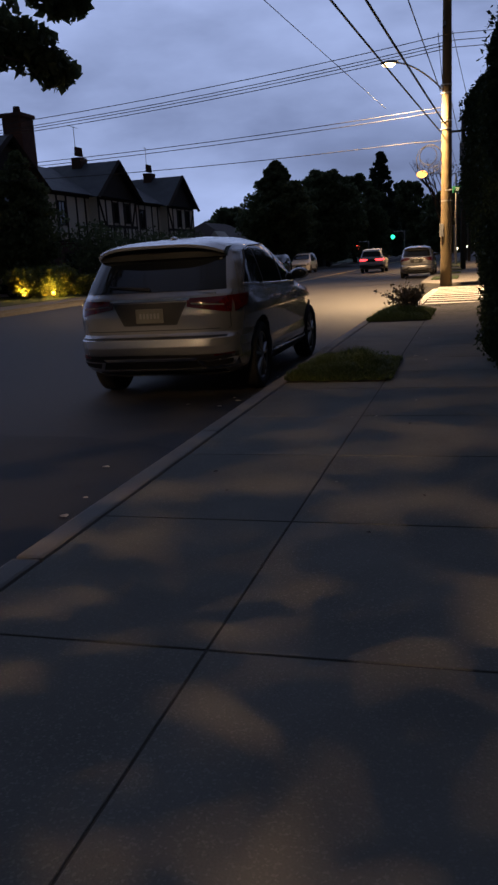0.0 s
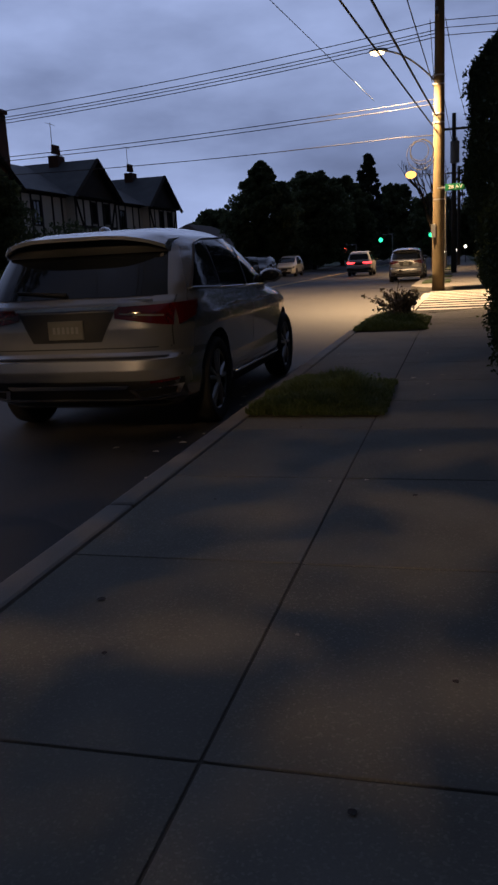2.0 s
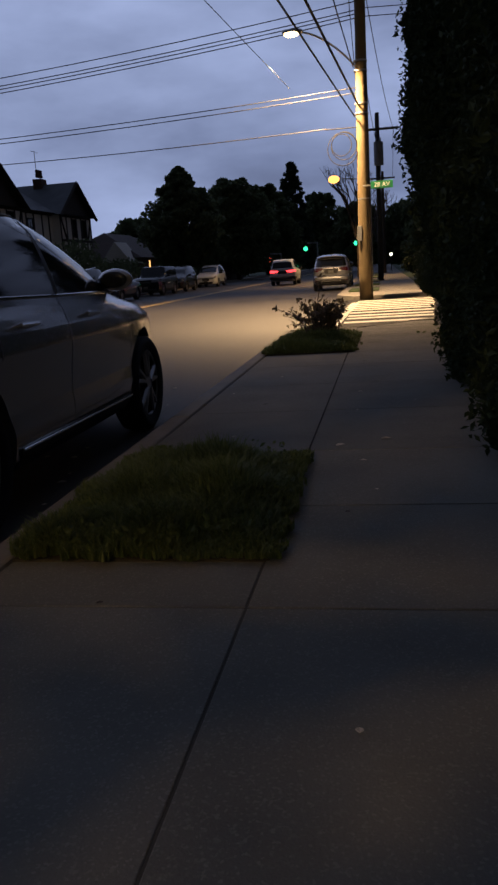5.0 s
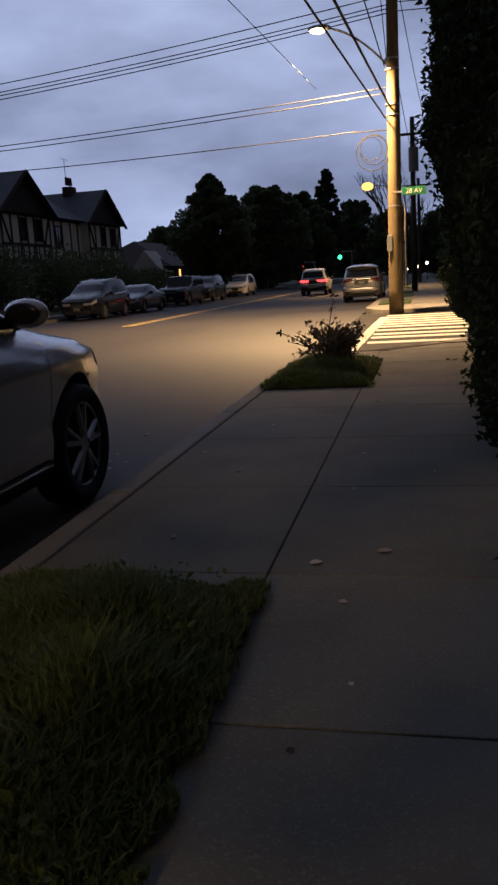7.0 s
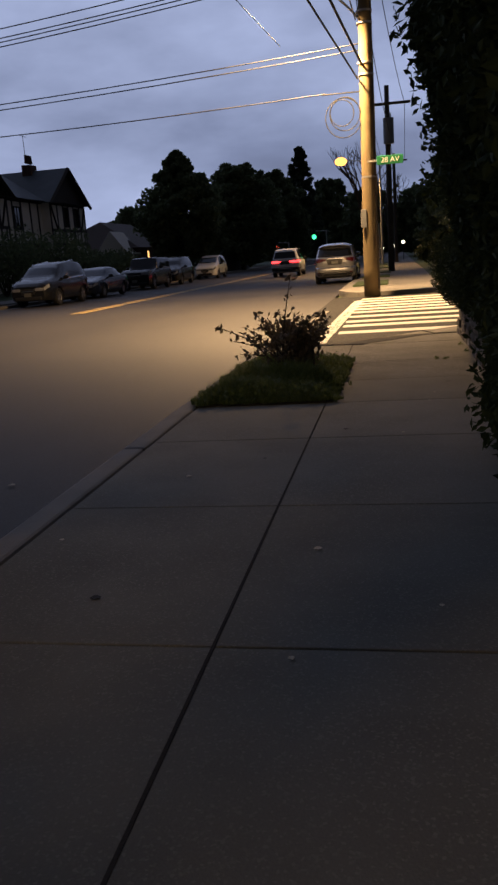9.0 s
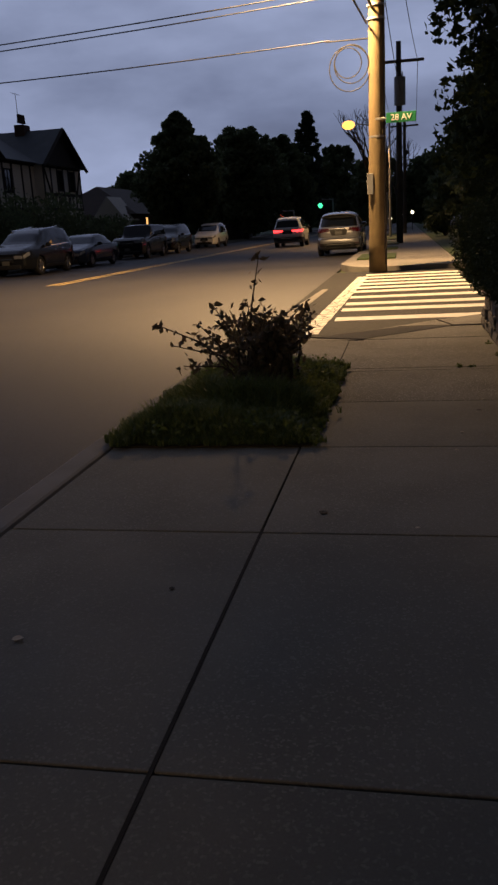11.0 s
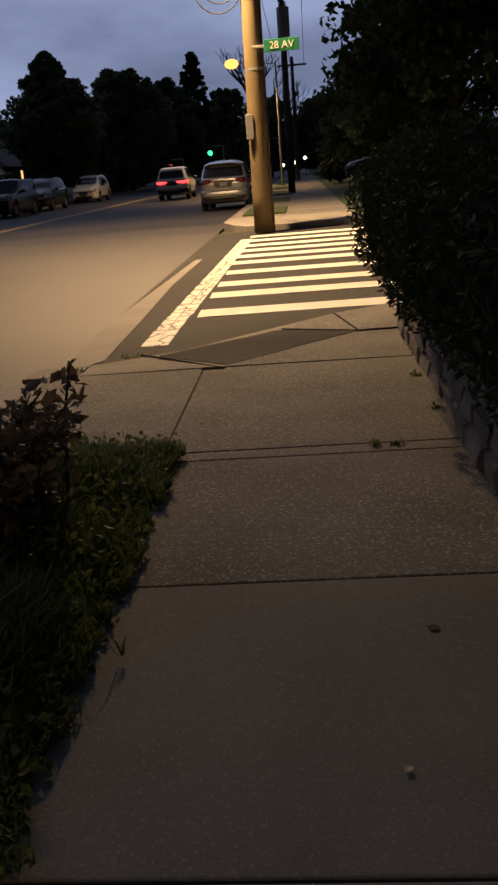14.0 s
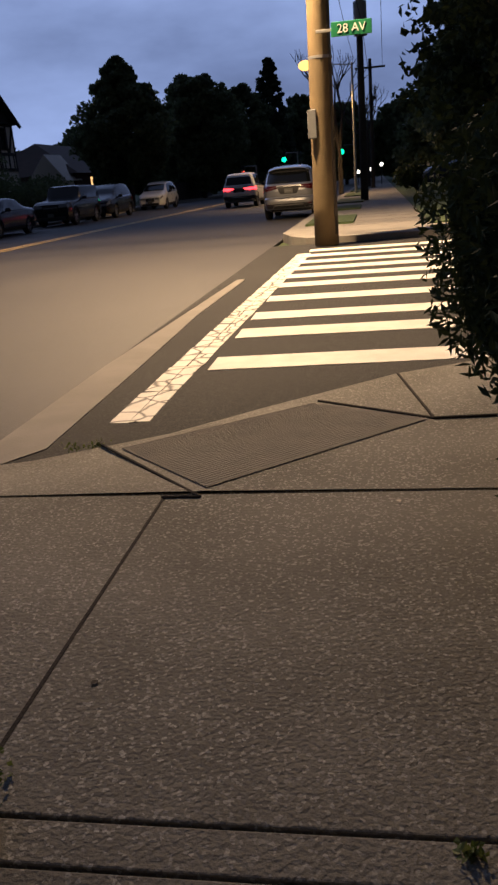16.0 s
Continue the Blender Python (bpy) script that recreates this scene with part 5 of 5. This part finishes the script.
def tree(name, place, height, spread, label, leaves=5000, leaf=0.32, material=None, base=0.16, kind="round", clumps=26, seed=1, trunk=0.28):
    r = np.random.default_rng(seed)
    t = empty(name, place, label, "tree")
    bm = rod(B(), (0, 0, -0.15), (r.uniform(-.2, .2), r.uniform(-.2, .2), height * 0.55), trunk, trunk * 0.55, 12)
    limbs = []
    pts = []
    clumps *= 3
    for k in range(clumps):
        f = (k + 0.5) / clumps
        z = height * (base + (0.97 - base) * f)
        if kind == "cone":
            rad = spread * (1 - f) ** 0.75 + 0.25
        elif kind == "column":
            rad = spread * min(1.0, 1.5 * (1 - f) ** 0.75) * (0.55 + 0.45 * min(1, f * 3))
        else:
            rad = spread * math.sqrt(max(0.05, 1 - (2 * f - 0.75) ** 2 / 1.7))
        a = 2.4 * k + r.uniform(-.4, .4)
        d = rad * math.sqrt(r.uniform(0.04, 0.90))
        c = (d * math.cos(a), d * math.sin(a), z)
        s = rad * r.uniform(0.13, 0.34) + 0.2
        if z > height * 0.22:
            rod(bm, (0, 0, max(height * 0.12, z * 0.72 - 0.3)), (c[0] * 0.8, c[1] * 0.8, min(z, height * 0.93)), trunk * 0.22, trunk * 0.06, 6)
        pts.append(shell_points(c, (s, s, s * (0.62 if kind != "cone" else 0.5)), leaves // clumps, 0.55))
    part("trunk", bm, BARK, t)
    crown = leaf_cloud("crown", np.concatenate(pts), leaf, material or TREE_LEAF, t)
    tagged(crown, kind="stuff")
    return t


tree("tree", (-17.6, 74.5, 0), 10.7, 3.7, "tall dense dark tree beside the street", 22000, 0.24, None, 0.17, "column", 44, 3, 0.3)
tree("tree", (-16.6, 97, 0), 11.6, 4.4, "broad dark leafy tree further down the street", 20000, 0.29, None, 0.1, "round", 44, 4, 0.3)
tree("conifer", (-14.1, 137, 0), 18.0, 4.2, "tall pointed dark conifer over the other trees", 12000, 0.34, CONIFER_LEAF, 0.05, "cone", 46, 5, 0.3)
tree("tree", (-17.5, 128, 0), 13.5, 5.5, "broad dark tree near the junction", 16000, 0.38, None, 0.08, "round", 36, 6, 0.35)
tree("tree", (-11.5, 160, 0), 14.5, 5.0, "broad dark tree beyond the junction", 9000, 0.5, None, 0.08, "round", 34, 7, 0.35)
tree("tree", (-24.6, 38.5, 0), 8.4, 2.3, "dark leafy tree before the half-timbered house", 12000, 0.17, None, 0.12, "column", 30, 31, 0.18)
tree("tree", (-24, 122, 0), 11.0, 5.0, "dark tree behind the low house", 8000, 0.5, None, 0.08, "round", 30, 8, 0.3)
tree("tree", (-32, 108, 0), 8.5, 5.0, "dark tree behind the houses", 7000, 0.5, None, 0.08, "round", 30, 9, 0.3)
tree("tree", (-42, 100, 0), 8.0, 5.5, "dark tree behind the roofs", 7000, 0.5, None, 0.08, "round", 30, 10, 0.3)
tree("tree", (6.1, 39.5, 0.2), 13.5, 4.4, "leafy dark tree over the corner garden", 20000, 0.2, HEDGE_LEAF, 0.2, "round", 44, 11, 0.25)
tree("tree", (6.4, 56, 1.0), 9.0, 3.6, "dark tree on the lawn beside the pavement", 10000, 0.25, None, 0.12, "round", 36, 12, 0.25)
tree("tree", (5.6, 75, 0.5), 8.0, 3.2, "dark tree beside the far pavement", 8000, 0.3, None, 0.1, "round", 30, 13, 0.25)
tree("tree", (-3.0, 120, 0), 9.5, 4.0, "dark tree at the end of the pavement", 8000, 0.4, None, 0.1, "round", 30, 14, 0.25)
tree("tree", (4.0, 118, 0), 9.0, 4.0, "dark tree beyond the far pavement", 8000, 0.4, None, 0.1, "round", 30, 15, 0.25)


def bare_tree(place, height, seed, label):
    r = random.Random(seed)
    t = empty("bare_tree", place, label, "tree")
    bm = B()

    def grow(p, d, ln, rad, depth):
        q = p + d * ln
        rod(bm, p, q, rad, rad * 0.65, 6 if depth < 2 else 4)
        if depth == 5:
            return
        for _ in range(3 if depth < 3 else 2):
            nd = (d + Vector((r.uniform(-1, 1), r.uniform(-1, 1), r.uniform(-0.25, 0.8))) * 0.62).normalized()
            grow(q, nd, ln * r.uniform(0.62, 0.82), rad * 0.62, depth + 1)

    grow(Vector((0, 0, -0.1)), Vector((0, 0, 1)), height * 0.27, 0.2, 0)
    tagged(part("branchwork", bm, BARK, t), kind="stuff")


bare_tree((-1.6, 70, 0), 10.5, 5, "thin-leaved tree with bare twigs by the pavement")
bare_tree((0.1, 84, 0), 9.5, 8, "bare twiggy tree by the far pavement")


def hedge(name, label, x0, x1, y0, y1, z0, z1, count, leaf, seed, lump=0.22, round_end=0.0, over=0.0, long=1.5, bowed=0.4):
    """A clipped but uneven hedge: a near-black box as painted inner shade and a skin of leaves."""
    t = empty(name, ((x0 + x1) / 2, (y0 + y1) / 2, 0), label, "hedge")
    cx, cy, cz = (x0 + x1) / 2, (y0 + y1) / 2, (z0 + z1) / 2
    hx, hy, hz = (x1 - x0) / 2, (y1 - y0) / 2, (z1 - z0) / 2
    r = np.random.default_rng(seed)

    def skin(p):
        q = Vector(p)
        n = noise.noise(q * 0.9 + Vector((seed, 0, 0))) * lump + noise.noise(q * 3.1) * lump * 0.45
        return n

    n = count
    pts = []
    for _ in range(n):
        f = r.uniform()
        if f < 0.62:
            p = [x0, r.uniform(y0, y1), r.uniform(z0, z1)]
            nx = (-1, 0, 0)
        elif f < 0.80:
            p = [r.uniform(x0, x1), r.uniform(y0, y1), z1]
            nx = (0, 0, 1)
        elif f < 0.92:
            p = [r.uniform(x0, x1), y1, r.uniform(z0, z1)]
            nx = (0, 1, 0)
        else:
            p = [r.uniform(x0, x1), y0, r.uniform(z0, z1)]
            nx = (0, -1, 0)
        # rounded edges
        ed = 0.28
        tz = max(0, (p[2] - (z1 - ed)) / ed)
        ty = max(0, (p[1] - (y1 - ed * (1 + round_end))) / (ed * (1 + round_end)))
        tb = max(0, ((z0 + ed) - p[2]) / ed)
        p[0] += ed * 0.7 * max(0, 1 - (p[0] - x0) / ed) * (tz * tz + ty * ty + bowed * tb * tb)
        dd = skin(p) - abs(r.normal(0, 0.06)) + (0.10 if r.uniform() < 0.05 else 0)
        g = min(1, max(0, (p[2] - 0.9) / 1.0))
        p[0] -= over * g * g * (3 - 2 * g) * max(0, 1 - (p[0] - x0) / 0.8) * min(1, max(0, (p[1] - 6.0) / 3.2))
        pts.append([p[i] + nx[i] * dd for i in range(3)])
    foliage = leaf_cloud("foliage", np.array(pts) - np.array([cx, cy, 0]), leaf, HEDGE_LEAF, t, long=long)
    tagged(foliage, kind="stuff")
    # plain box whose near-black colour paints the shade behind the leaves
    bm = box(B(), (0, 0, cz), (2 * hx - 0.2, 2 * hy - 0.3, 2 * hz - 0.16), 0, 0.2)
    part("inside", bm, HEDGE_SHADE, t, "near-black box standing for the inner shade")
    bm = B()
    k = y0 + 0.4
    while k < y1:
        rod(bm, (0, k - cy, -0.05), (0, k - cy, cz), 0.05, n=6)
        k += 1.2
    part("stems", bm, BARK, t)
    return t


hedge("tall_hedge", "tall dense dark evergreen hedge along the pavement", 1.18, 2.9, 3.6, 10.4, 0.04, 3.95, 120000, 0.032, 3, 0.20, over=0.32, long=2.2)
# added out of view, only to keep skylight off the right half of the pavement
hedge("shading_hedge", "unseen evergreen hedge added to shade the pavement behind the walker", 1.42, 2.9, -12, 3.5, 0.04, 3.4, 24000, 0.08, 5, 0.12)
hedge("low_hedge", "rounded dark clipped hedge above a low stone wall", 1.16, 2.6, 11.6, 16.2, 0.57, 1.36, 120000, 0.013, 9, 0.09, 1.5, long=3.4, bowed=0.8)
# rough stone wall under the low hedge
wall = part("retaining_wall", box(B(), (1.72, 14.0, 0.29), (0.42, 4.4, 0.76)), JOINT)
tagged(wall, "low rough stone retaining wall under the hedge", "wall", kind="structure")
for row in range(6):
    y = 11.85
    while y < 16.1:
        n = rng.uniform(0.18, 0.42)
        bm = B()
        box(bm, (0, 0, 0), (0.12, n - 0.02, 0.115), 0, 0.025)
        for vv in bm.verts:
            vv.co += Vector(rng.uniform(-0.012, 0.012, 3).tolist())
        st = part("stone", bm, STONE, wall)
        st.location = (1.485 + rng.uniform(-0.015, 0.02), y + n / 2, 0.06 + 0.122 * row)
        y += n
part("garden_soil", box(B(), (31.56, 0.5, 0.05), (60, 30.0, 0.1)), SOIL)
tagged(bpy.data.objects["garden_soil"], "dark garden ground behind the hedge", "ground", kind="structure")


def blades(name, x0, x1, y0, y1, n, h, label, seed, mound=0.1):
    r = np.random.default_rng(seed)
    t = part(name, prism(B(), [(x0, y0), (x1, y0), (x1, y1), (x0, y1)], -0.06, 0.006), SOIL)
    tagged(t, label, "grass", kind="structure")
    x, y = r.uniform(x0 - 0.16, x1 + 0.13, n), r.uniform(y0 - 0.12, y1 + 0.13, n)
    rim = np.array([noise.noise((a * 8, b * 8, seed + 3)) + 0.6 * noise.noise((a * 13, b * 13, seed)) for a, b in zip(x, y)])
    inset = np.minimum(np.minimum(x - x0, x1 - x), np.minimum(y - y0, y1 - y))
    keep = inset > 0.075 * rim - 0.035
    x, y = x[keep], y[keep]
    n = len(x)
    ed = np.clip(np.minimum(np.minimum(x - x0, x1 - x), np.minimum(y - y0, y1 - y)) / 0.3, 0, 1)
    tuft = np.array([noise.noise((a * 2.2, b * 2.2, seed)) for a, b in zip(x, y)])
    hh = h * (0.30 + 0.75 * ed) * (0.9 + 0.9 * tuft) * r.uniform(0.5, 1.3, n)
    hh = np.clip(hh, 0.03, None)
    a = r.uniform(0, 2 * np.pi, n)
    lean = r.uniform(0.15, 0.9, n) * hh
    w = r.uniform(0.003, 0.007, n)
    dx, dy = np.cos(a), np.sin(a)
    z0 = 0.02 + 0 * x
    p0 = np.stack([x - dy * w, y + dx * w, z0], 1)
    p1 = np.stack([x + dy * w, y - dx * w, z0], 1)
    m = np.stack([x + dx * lean * 0.35, y + dy * lean * 0.35, z0 + hh * 0.65], 1)
    p2 = m + np.stack([-dy * w, dx * w, 0 * x], 1) * 0.7
    p3 = m + np.stack([dy * w, -dx * w, 0 * x], 1) * 0.7
    p4 = np.stack([x + dx * lean, y + dy * lean, z0 + hh * 0.95], 1)
    v = np.stack([p0, p1, p2, p3, p4], 1).reshape(-1, 3)
    i = np.arange(n) * 5
    f = np.concatenate([np.stack([i, i + 1, i + 3], 1), np.stack([i, i + 3, i + 2], 1), np.stack([i + 2, i + 3, i + 4], 1)])
    g = raw("grass_blades", v.tolist(), f.tolist(), GRASS, t)
    tagged(g, kind="stuff")


blades("grass_patch", -1.12, 0.02, GRASS_PATCH[0], GRASS_PATCH[1], 38000, 0.17, "overgrown green grass patch set in the pavement", 4)
blades("planted_patch", -1.14, 0.06, BUSH_PATCH[0], BUSH_PATCH[1], 46000, 0.16, "weedy green verge patch round a shrub", 6)

rw = np.random.default_rng(17)
for nm, (xa, xb), (ya, yb), count in (("grass_weeds", (-1.1, 0.02), GRASS_PATCH, 1200), ("verge_weeds", (-1.1, 0.1), BUSH_PATCH, 4200)):
    c = np.stack([rw.uniform(xa, xb, count), rw.uniform(ya, yb, count), 0.03 + 0.11 * rw.uniform(0, 1, count)], 1)
    c[:, 2] *= np.clip(np.minimum(xb - c[:, 0], c[:, 0] - xa) / 0.2 + 0.25, 0, 1)
    tagged(leaf_cloud(nm, c, 0.022, GRASS, long=1.7), "low broad-leaved weeds among the grass", "weeds", kind="stuff")

# the shrub: arching stems with pointed leaves
shrub = empty("shrub", (-0.42, 12.75, 0), "low leafy shrub with arching reddish stems", "shrub")
bm = B()
lp = []
r = random.Random(4)
for k in range(46):
    a, out = r.uniform(0, 6.28), r.uniform(0.05, 0.46)
    hgt = r.uniform(0.42, 0.74) * (1 - 0.35 * out)
    if k == 0:
        a, out, hgt = 0.4, 0.10, 1.02
    if k in (1, 2, 3):
        a, out, hgt = 3.3 + 0.25 * k, 0.74, 0.72 - 0.12 * k
    p = Vector((r.uniform(-0.2, 0.2), r.uniform(-0.25, 0.25), -0.02))
    tip = Vector((p.x * .6 + out * math.cos(a), p.y + out * math.sin(a) * 0.9, hgt))
    q = p.lerp(tip, 0.55) + Vector((0, 0, 0.12))
    rod(bm, p, q, 0.009, 0.007, 5)
    rod(bm, q, tip, 0.007, 0.003, 5)
    nl = 46 if k > 3 else 34
    for j in range(nl):
        f = r.uniform(0.15, 1.0) if k else r.choice((0.72, 0.8, 0.95, 1.0, 1.0, 0.97))
        if k == 0 and j > 12:
            break
        b = p.lerp(q, f * 2) if f < 0.5 else q.lerp(tip, f * 2 - 1)
        lp.append(b + Vector((r.uniform(-1, 1), r.uniform(-1, 1), r.uniform(-0.6, 0.8))) * 0.055)
tagged(part("stemwork", bm, BARK, shrub), kind="stuff")
lv = leaf_cloud("leaves", [tuple(p) for p in lp], 0.032, SHRUB_LEAF, shrub, long=1.9)
tagged(lv, kind="stuff")

# drooping boughs of a street tree over the road behind the car
bough = empty("street_tree", (-8.4, 1.0, -0.1), "street tree with drooping leafy boughs over the road", "tree")
bm = rod(B(), (0, -2, -0.05), (0.2, -2, 5.5), 0.22, 0.14, 12)
pts = []
r2 = np.random.default_rng(12)
for k in range(60):
    a, d = r2.uniform(0, 6.28), r2.uniform(0.3, 3.6)
    c = np.array((d * math.cos(a) + 0.5, d * math.sin(a) - 1.9, 6.2 - 0.06 * d * d + r2.uniform(-0.7, 1.6)))
    rod(bm, (0.15, -2, 4.2 + r2.uniform(0, 1.2)), tuple(c), 0.04, 0.012, 5)
    pts.append(shell_points(c, (0.75, 0.75, 0.5), 150, 0.9))
for c, s in (((4.1, 3.0, 4.15), 0.40), ((4.4, 3.1, 3.9), 0.28), ((4.75, 2.9, 4.6), 0.28), ((3.5, 2.8, 4.05), 0.3), ((3.6, 2.6, 4.5), 0.6), ((3.3, 2.2, 4.8), 0.7), ((4.5, 3.0, 4.75), 0.35)):
    rod(bm, (0.2, -1.9, 4.9), c, 0.035, 0.01, 5)
    pts.append(shell_points(c, (s, s, s * 0.8), int(420 * s / 0.4), 0.95))
part("trunk", bm, BARK, bough)
tagged(leaf_cloud("crown", np.concatenate(pts), 0.105, TREE_LEAF, bough), kind="stuff")

# shade tree between the lamp behind and the pavement
tree("street_tree", (-0.55, -9.3, 0), 7.6, 2.5, "street tree in the verge behind the walker", 4200, 0.13, None, 0.42, "round", 26, 21, 0.16)


def garden_shrub(place, s, material, label, n=1600, leaf=0.12):
    t = empty("garden_shrub", place, label, "shrub")
    pts = []
    bm = B()
    for k in range(9):
        c = (rng.uniform(-.5, .5) * s[0], rng.uniform(-.5, .5) * s[1], s[2] * rng.uniform(0.3, 0.72))
        rod(bm, (0, 0, -0.05), c, 0.05, 0.02, 6)
        pts.append(shell_points(c, (s[0] * 0.5, s[1] * 0.5, s[2] * 0.32), n // 9, 0.6))
    part("stems", bm, BARK, t)
    tagged(leaf_cloud("foliage", np.concatenate(pts), leaf, material, t), kind="stuff")


# the three shrubs by the garden lamps have the lamplight painted into their leaves
for p, s, m, lb in (((-25.0, 38, 0), (3.4, 4.0, 5.2), TREE_LEAF, "tall dark shrub before the houses"), ((-21.6, 42, 0), (3.0, 3.4, 4.2), TREE_LEAF, "large dark garden shrub"), ((-22.2, 50, 0), (3.2, 3.8, 3.8), TREE_LEAF, "dark garden shrub beside the drive"),
                    ((-21.8, 57, 0), (3.0, 4.6, 4.2), TREE_LEAF, "broad dark shrub before the house"), ((-20.6, 62, 0), (2.8, 3.2, 2.8), TREE_LEAF, "dark shrub below the house front"), ((-20.5, 34.0, 0), (1.5, 1.5, 1.7), LAMPLIT_LEAF, "small shrub with gold uplight painted into its leaves"),
                    ((-22.3, 34.2, 0), (1.5, 1.5, 1.6), LAMPLIT_LEAF, "low shrub with gold uplight painted into its leaves"), ((-18.9, 34.5, 0), (1.3, 1.4, 1.1), LAMPLIT_LEAF, "low shrub coloured as lit near the garden lamps"), ((-24.3, 71, 0), (2.4, 4, 2.6), TREE_LEAF, "dark shrub before the porch"), ((2.9, 58, 0.1), (1.5, 3.0, 1.6), HEDGE_LEAF, "dark clipped shrub beside the far pavement")):
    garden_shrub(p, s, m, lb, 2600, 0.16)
for x, y in ((-20.1, 33.0), (-22.0, 33.3)):
    g = empty("garden_lamp", (x, y, 0), "small glowing garden uplight", "garden lamp", "garden lamps")
    part("spike", rod(B(), (0, 0, -0.05), (0, 0, 0.2), 0.03, n=8), TRIM, g)
    part("lamp", ball(B(), (0, 0, 0.26), (0.10, 0.10, 0.10), 10), GARDEN_ON, g, smooth=True)

# far woods closing the street
pts = []
r3 = np.random.default_rng(5)
for k in range(120):
    a = r3.uniform(-0.9, 1.0)
    x, y = 260 * math.sin(a), 250 * math.cos(a) + r3.uniform(-10, 10)
    s = r3.uniform(4, 7)
    for j in range(3):
        pts.append(shell_points((x + r3.uniform(-4, 4), y, s * (0.5 + 0.42 * j)), (s, s, s * 0.6), 110, 0.5))
woods = leaf_cloud("far_woods", np.concatenate(pts), 1.5, TREE_LEAF)
tagged(woods, "dark distant tree line along the horizon", "trees", kind="stuff")

# ---- small things on the ground ----


def litter(name, label, x, y, s, a, material, z=0.0, cat="leaf", grp="fallen leaves"):
    bm = B()
    n = 9
    pts = []
    for k in range(n):
        f = k / (n - 1)
        pts.append((s * (f - 0.5), 0.42 * s * math.sin(math.pi * f) ** 0.8))
    top = [bm.verts.new((px, py, 0.012 + 0.25 * abs(py))) for px, py in pts]
    mid = [bm.verts.new((px, 0, 0.010 + 0.1 * s * math.sin(px * 20))) for px, py in pts]
    lo = [bm.verts.new((px, -py, 0.012 + 0.3 * abs(py))) for px, py in pts]
    for k in range(n - 1):
        bm.faces.new((top[k], top[k + 1], mid[k + 1], mid[k]))
        bm.faces.new((mid[k], mid[k + 1], lo[k + 1], lo[k]))
    bmesh.ops.remove_doubles(bm, verts=bm.verts, dist=0.0005)
    bmesh.ops.solidify(bm, geom=bm.faces[:], thickness=0.002)
    ob = part(name, bm, material)
    ob.matrix_basis = pose(x, y, z, 0, 0, a)
    ob.scale.z = 0.35 if material is DARK_SPOT else 0.6
    tagged(ob, label, cat, grp)


DARK_SPOT = mat("dark_leaf", (0.03, 0.022, 0.016), (0.02, 0.015, 0.012), 0.8, 0, 20, 120, 0.3)
litter("dry_leaf", "pale curled dry leaf on the pavement", 0.20, 5.56, 0.065, 30, DRY_LEAF)
litter("dry_leaf", "pale curled dry leaf on the pavement", 0.50, 5.73, 0.07, 5, DRY_LEAF)
litter("dark_leaf", "dark withered leaf on the pavement", 0.235, 10.22, 0.045, 80, DARK_SPOT)
litter("dark_leaf", "dark withered leaf on the pavement", -0.55, 7.3, 0.045, 20, DARK_SPOT)
litter("dark_leaf", "dark withered leaf on the pavement", 0.45, 1.1, 0.04, 50, DARK_SPOT)
litter("dark_leaf", "dark withered leaf on the pavement", -0.75, -0.5, 0.04, 10, DARK_SPOT)
r4 = random.Random(9)
for k in range(46):
    x, y = -1.36 - abs(r4.gauss(0, 0.5)), r4.uniform(-1.5, 9.5)
    litter("dry_leaf", "small dry leaf in the gutter", x, y, r4.uniform(0.03, 0.07), r4.uniform(0, 360), DRY_LEAF if r4.random() < 0.6 else DARK_SPOT, ROAD_Z + 0.005)
for k in range(26):
    litter("dry_leaf", "small dry leaf on the pavement", r4.uniform(-1.0, 1.1), r4.uniform(-2, 16), r4.uniform(0.02, 0.04), r4.uniform(0, 360), DRY_LEAF if r4.random() < 0.5 else DARK_SPOT)

RUST_LEAF = mat("rust_leaf", (0.30, 0.12, 0.06), (0.18, 0.08, 0.045), 0.8, 0, 20, 120, 0.3, per_piece=0.4)
for k in range(80):
    x, y = -1.315 - abs(r4.gauss(0, 0.05)), r4.uniform(-0.4, 4.2)
    litter("rust_leaf", "small curled rust-brown leaf along the kerb", x, y, r4.uniform(0.025, 0.055), r4.uniform(0, 360), RUST_LEAF, ROAD_Z + 0.006)


def weed(x, y, z, s):
    t = empty("weed", (x, y, z), "small green weed growing in a joint", "weed", "weeds in the joints")
    pts = [(r4.gauss(0, s * 0.5), r4.gauss(0, s * 0.3), abs(r4.gauss(0, s * 0.35))) for _ in range(40)]
    tagged(leaf_cloud("leaves", pts, 0.012, GRASS, t), kind="stuff")


for x, y, z, s in ((1.02, 13.75, 0, 0.035), (1.12, 13.75, 0, 0.03), (-0.72, 16.42, -0.09, 0.07), (-0.62, 16.48, -0.1, 0.05), (1.38, 14.3, 0, 0.04), (1.38, 15.0, 0, 0.04), (-0.95, 15.8, -0.03, 0.04), (0.02, 13.9, 0, 0.08), (-0.1, 13.95, 0, 0.1)):
    weed(x, y, z, s)
